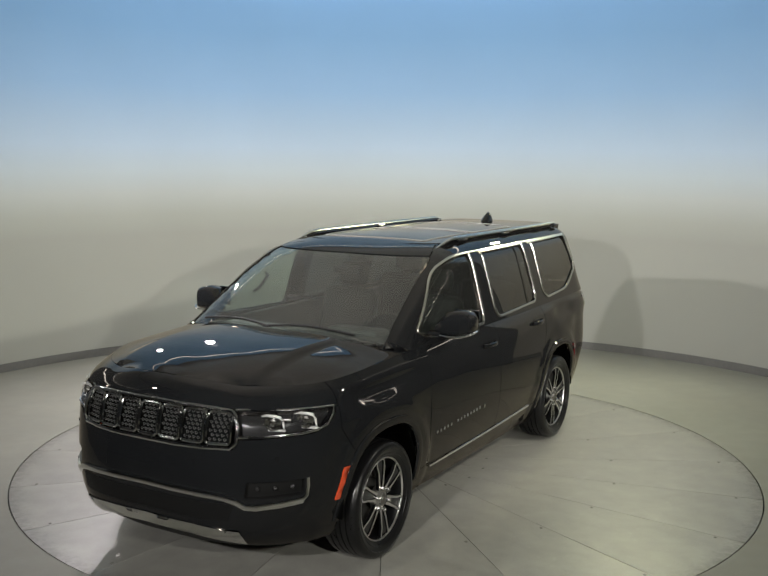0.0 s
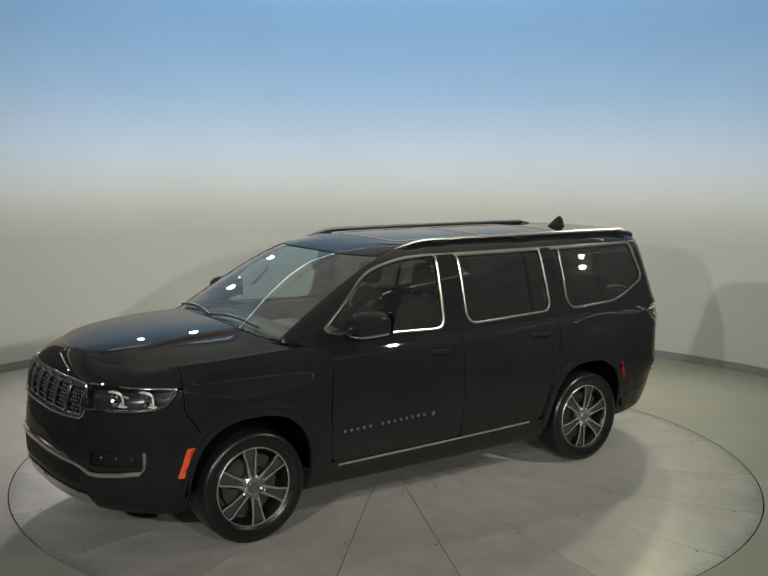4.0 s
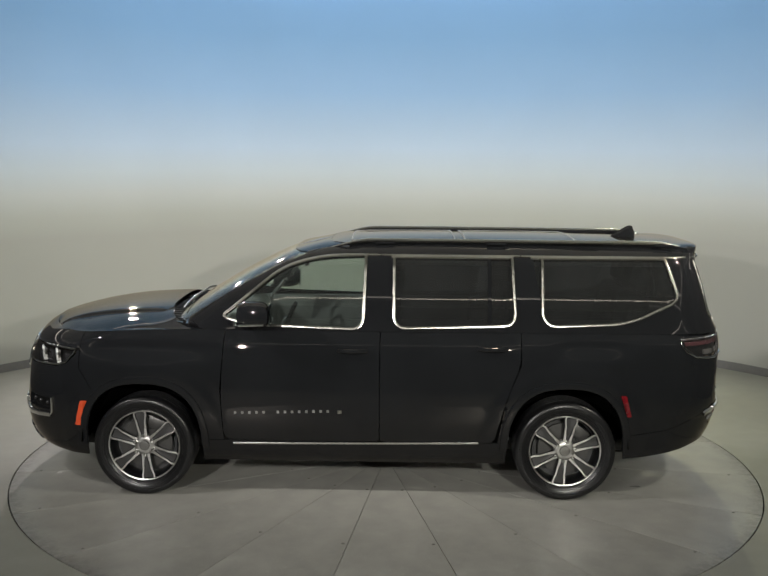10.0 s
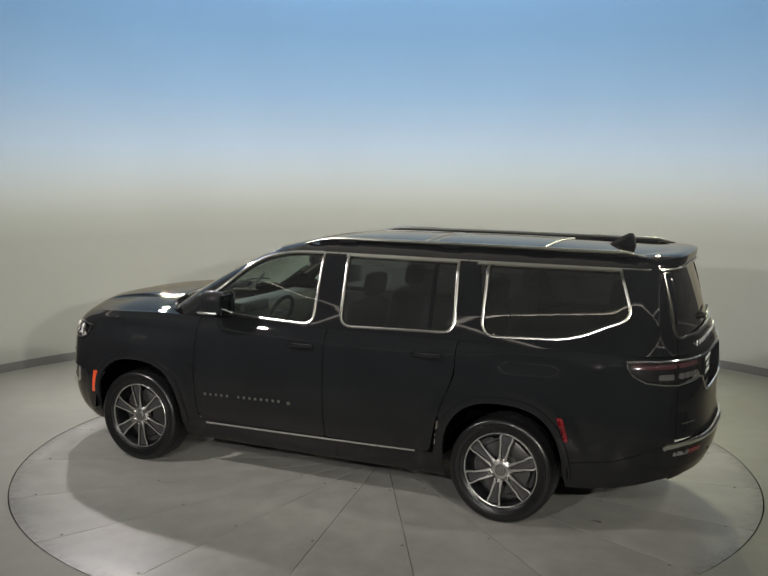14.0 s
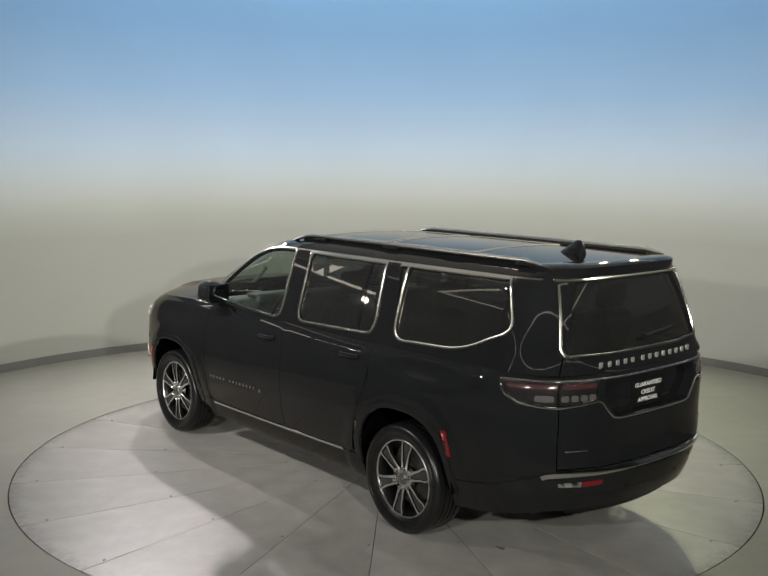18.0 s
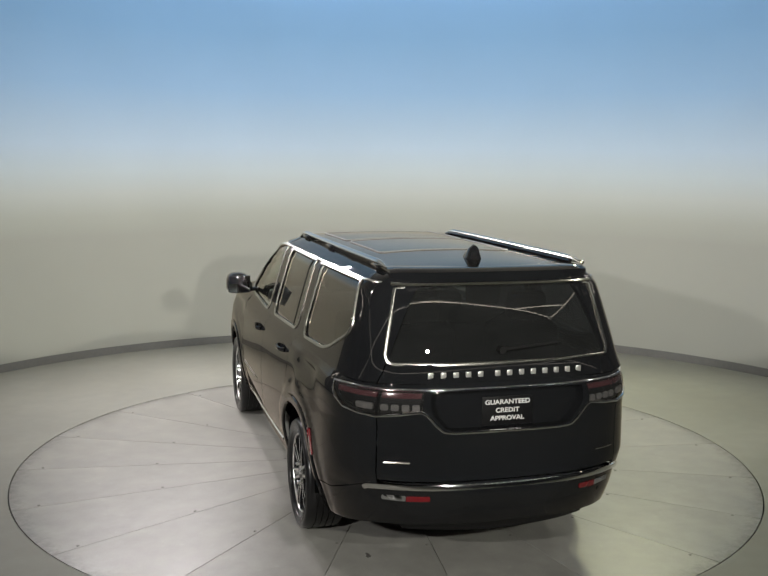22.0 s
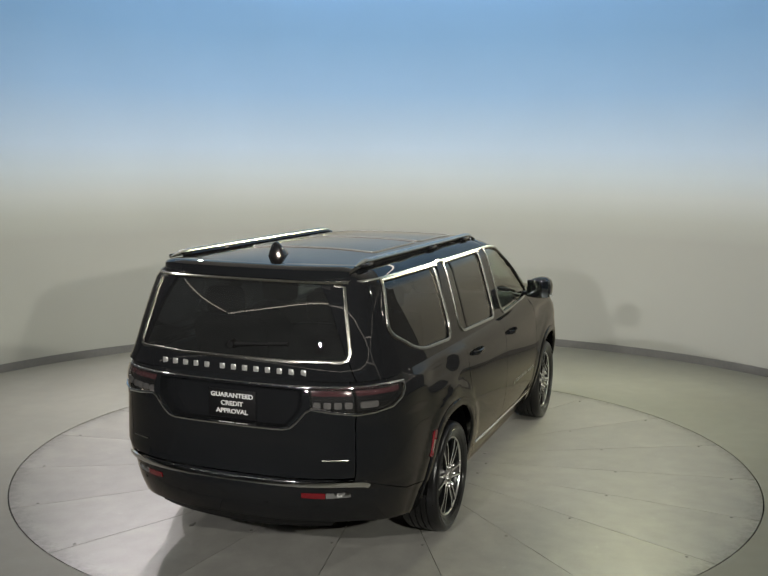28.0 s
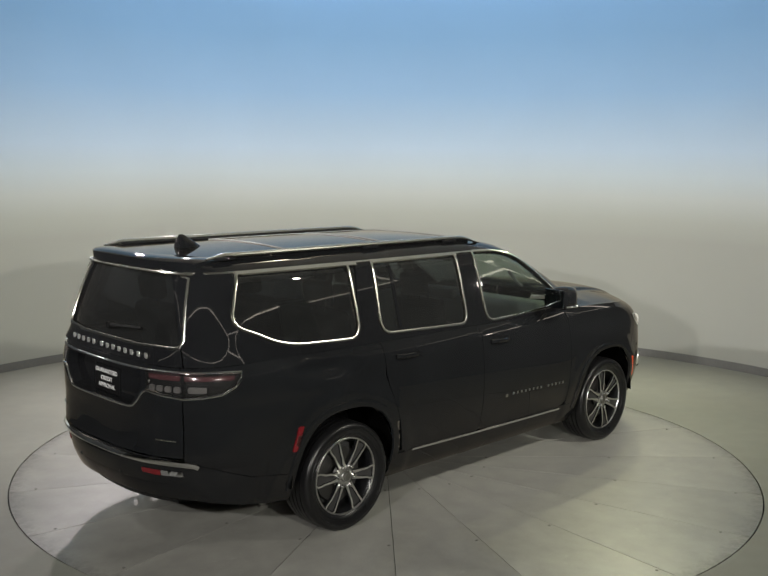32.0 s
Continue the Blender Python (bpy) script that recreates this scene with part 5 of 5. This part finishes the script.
def build_wheels():
    tread = [(0.262, -0.100), (0.285, -0.118), (0.292, -0.1205), (0.2935, -0.1245), (0.299, -0.1265), (0.3005, -0.1245), (0.315, -0.130), (0.326, -0.1315), (0.3275, -0.1345), (0.331, -0.1345), (0.3325, -0.132), (0.340, -0.132), (0.357, -0.128), (0.368, -0.116), (0.373, -0.100)]
    for y in (-0.062, -0.020, 0.020, 0.062):
        tread += [(0.375, y - 0.010), (0.375, y - 0.005), (0.367, y - 0.004), (0.367, y + 0.004), (0.375, y + 0.005)]
    tread += [(r, -y) for r, y in reversed(tread[:15])]
    tyre = to_mesh(lathe(tread, 72), [M_RUBBER])
    barrel = to_mesh(lathe([(0.262, -0.10), (0.245, -0.08), (0.235, 0.0), (0.238, 0.07), (0.246, 0.092), (0.252, 0.100)], 56), [M_RIMDARK])
    lip = to_mesh(lathe([(0.256, 0.100), (0.259, 0.107), (0.265, 0.109), (0.269, 0.104), (0.269, 0.094)], 56), [M_RIM])
    disc = to_mesh(lathe([(0.07, 0.02), (0.19, 0.02), (0.192, 0.0), (0.07, 0.0)], 40), [M_BRAKE])
    centre = to_mesh(lathe([(0.0001, 0.116), (0.020, 0.116), (0.022, 0.113), (0.034, 0.112), (0.038, 0.107), (0.041, 0.099)], 36), [M_HUB])
    plate = to_mesh(lathe([(0.040, 0.101), (0.054, 0.102), (0.066, 0.096), (0.078, 0.088), (0.084, 0.06)], 36), [M_HUBPLATE])
    nut = to_mesh(lathe([(0.0001, 0.030), (0.010, 0.029), (0.0145, 0.022), (0.016, -0.012)], 8), [M_NUT])
    caliper = to_mesh(box((0.10, 0.07, 0.16), (0, 0, 0), 0.018), [M_BRAKE])
    back = to_mesh(lathe([(0.0001, -0.03), (0.236, -0.03)], 40), [M_TRIM])
    spoke = spoke_mesh()
    for x, s in ((WHEEL_F, 1), (WHEEL_R, 1), (WHEEL_F, -1), (WHEEL_R, -1)):
        wh = part("wheel", barrel, None, CAR, "alloy wheel with six split machined spokes", m=pose(x, MID + s * (TRACK - 0.108), HUB_Z, 0, (37 if x > 0 else 20) if s > 0 else (-20 if x > 0 else -5), 0 if s > 0 else 180))
        part("tyre", tyre, None, wh, "black road tyre")
        part("rim_lip", lip, None, wh)
        part("hub_cap", centre, None, wh)
        part("hub_plate", plate, None, wh)
        part("wheel_back", back, None, wh)
        for k in range(6):
            part("spoke", spoke, None, wh, m=pose(0, 0, 0, 0, 60 * k, 0))
            t = radians(60 * k)
            part("lug_nut", nut, None, wh, m=pose(0.074 * math.cos(t), 0.096, 0.074 * math.sin(t)))
        part("brake_disc", disc, None, wh)
        t = radians(150 if s > 0 else 30)
        part("brake_caliper", caliper, None, wh, m=pose(0.165 * math.cos(t), 0.015, 0.165 * math.sin(t), 0, -math.degrees(t), 0))


def build_cabin():
    """Floor, seats, dash and wheel, seen dimly through the glass."""
    part("floor_pan", box((4.5, 1.5, 0.10), (0.1, MID, 0.36), 0.03), M_TRIM, CAR)
    part("chassis", box((4.3, 0.9, 0.14), (0.1, MID, 0.27), 0.03), M_PLASTIC, CAR)
    bm = bmesh.new()
    box((0.32, 1.55, 0.30), (1.22, MID, 1.13), 0.07, 3, bm=bm)
    box((0.20, 0.42, 0.09), (1.12, MID + 0.38, 1.27), 0.03, 3, bm=bm)
    part("dashboard", bm, M_TRIM, CAR)
    sw = part("steering_wheel", tube([(0.0, 0.185 * math.cos(2 * math.pi * i / 28), 0.185 * math.sin(2 * math.pi * i / 28)) for i in range(28)], 0.016, 8, closed=True), M_SEAT, CAR, m=pose(0.80, MID + 0.40, 1.20, 0, -24, 0))
    bm = box((0.04, 0.12, 0.10), (0.015, 0, 0), 0.02)
    box((0.02, 0.34, 0.03), (0.01, 0, 0), 0.008, bm=bm)
    part("wheel_boss", bm, M_TRIM, sw)
    part("centre_console", box((1.1, 0.28, 0.36), (0.45, MID, 0.66), 0.05), M_TRIM, CAR)
    part("cabin_mirror", box((0.03, 0.24, 0.06), (0.66, MID, 1.66), 0.012), M_CARD, CAR)
    part("sensor_pod", box((0.16, 0.16, 0.07), (0.46, MID, 1.745), 0.02), M_CARD, CAR)
    seat_b, back_b, head_b = to_mesh(box((0.50, 0.50, 0.16), (0, 0, 0), 0.06, 3), [M_SEAT]), to_mesh(box((0.15, 0.50, 0.62), (0, 0, 0), 0.06, 3), [M_SEAT]), to_mesh(box((0.10, 0.26, 0.18), (0, 0, 0), 0.04, 3), [M_SEAT])
    post = to_mesh(tube([(0, 0, -0.08), (0, 0, 0.08)], 0.007, 6), [M_CHROME])
    for x, y, z in ((0.30, 0.40, 0.78), (0.30, -0.40, 0.78), (-0.72, 0.42, 0.80), (-0.72, -0.42, 0.80), (-1.60, 0.36, 0.84), (-1.60, -0.36, 0.84)):
        st = part("seat", seat_b, None, CAR, "dark leather seat with headrest", m=pose(x, y + MID, z))
        part("seat_back", back_b, None, st, m=pose(-0.28, 0, 0.33, 0, -14, 0))
        part("headrest", head_b, None, st, m=pose(-0.385, 0, 0.75, 0, -10, 0))
        for d in (-0.06, 0.06):
            part("headrest_post", post, None, st, m=pose(-0.375, d, 0.64))
    part("headliner", panel(lambda x, y: roof(x, y) - Vector((0, 0, 0.05)), [(0.45, 0.0), (0.42, 0.60), (-2.30, 0.60), (-2.30, 0.0)], (), 0.15, both=True, thick=0.0), M_LINER, CAR)
    for s in (1, -1):
        part("door_card", box((1.95, 0.05, 0.72), (0.235, s * 0.885 + MID, 0.90), 0.02), M_TRIM, CAR)
        part("rear_trim", box((1.25, 0.05, 0.34), (-1.60, s * 0.80 + MID, 1.09), 0.02), M_TRIM, CAR)
        part("grab_handle", tube([(0.76, s * 0.70 + MID, 1.60), (0.78, s * 0.665 + MID, 1.58), (0.86, s * 0.69 + MID, 1.49), (0.87, s * 0.74 + MID, 1.46)], 0.013, 8), M_TRIM, CAR)
    part("engine_bay", box((1.1, 1.0, 0.6), (2.05, MID, 0.75), 0.05), M_TRIM, CAR)


build_lower_body()
build_nose()
build_upper_body()
build_tail()
build_mirrors()
build_wheels()
build_cabin()


def motions():
    """The disc and the car on it turn once half round, at a steady pace."""
    turn = [(0.0, 240.32), (4.0, 216.08), (8.0, 191.78), (12.0, 167.42), (16.0, 143.0), (20.0, 118.52), (24.0, 93.97), (28.0, 69.36), (32.0, 44.67)]
    rows = [(t, pose(0, 0, 0, 0, 0, a)) for t, a in turn]
    walk(TABLE, rows)
    walk(CAR, rows)


motions()
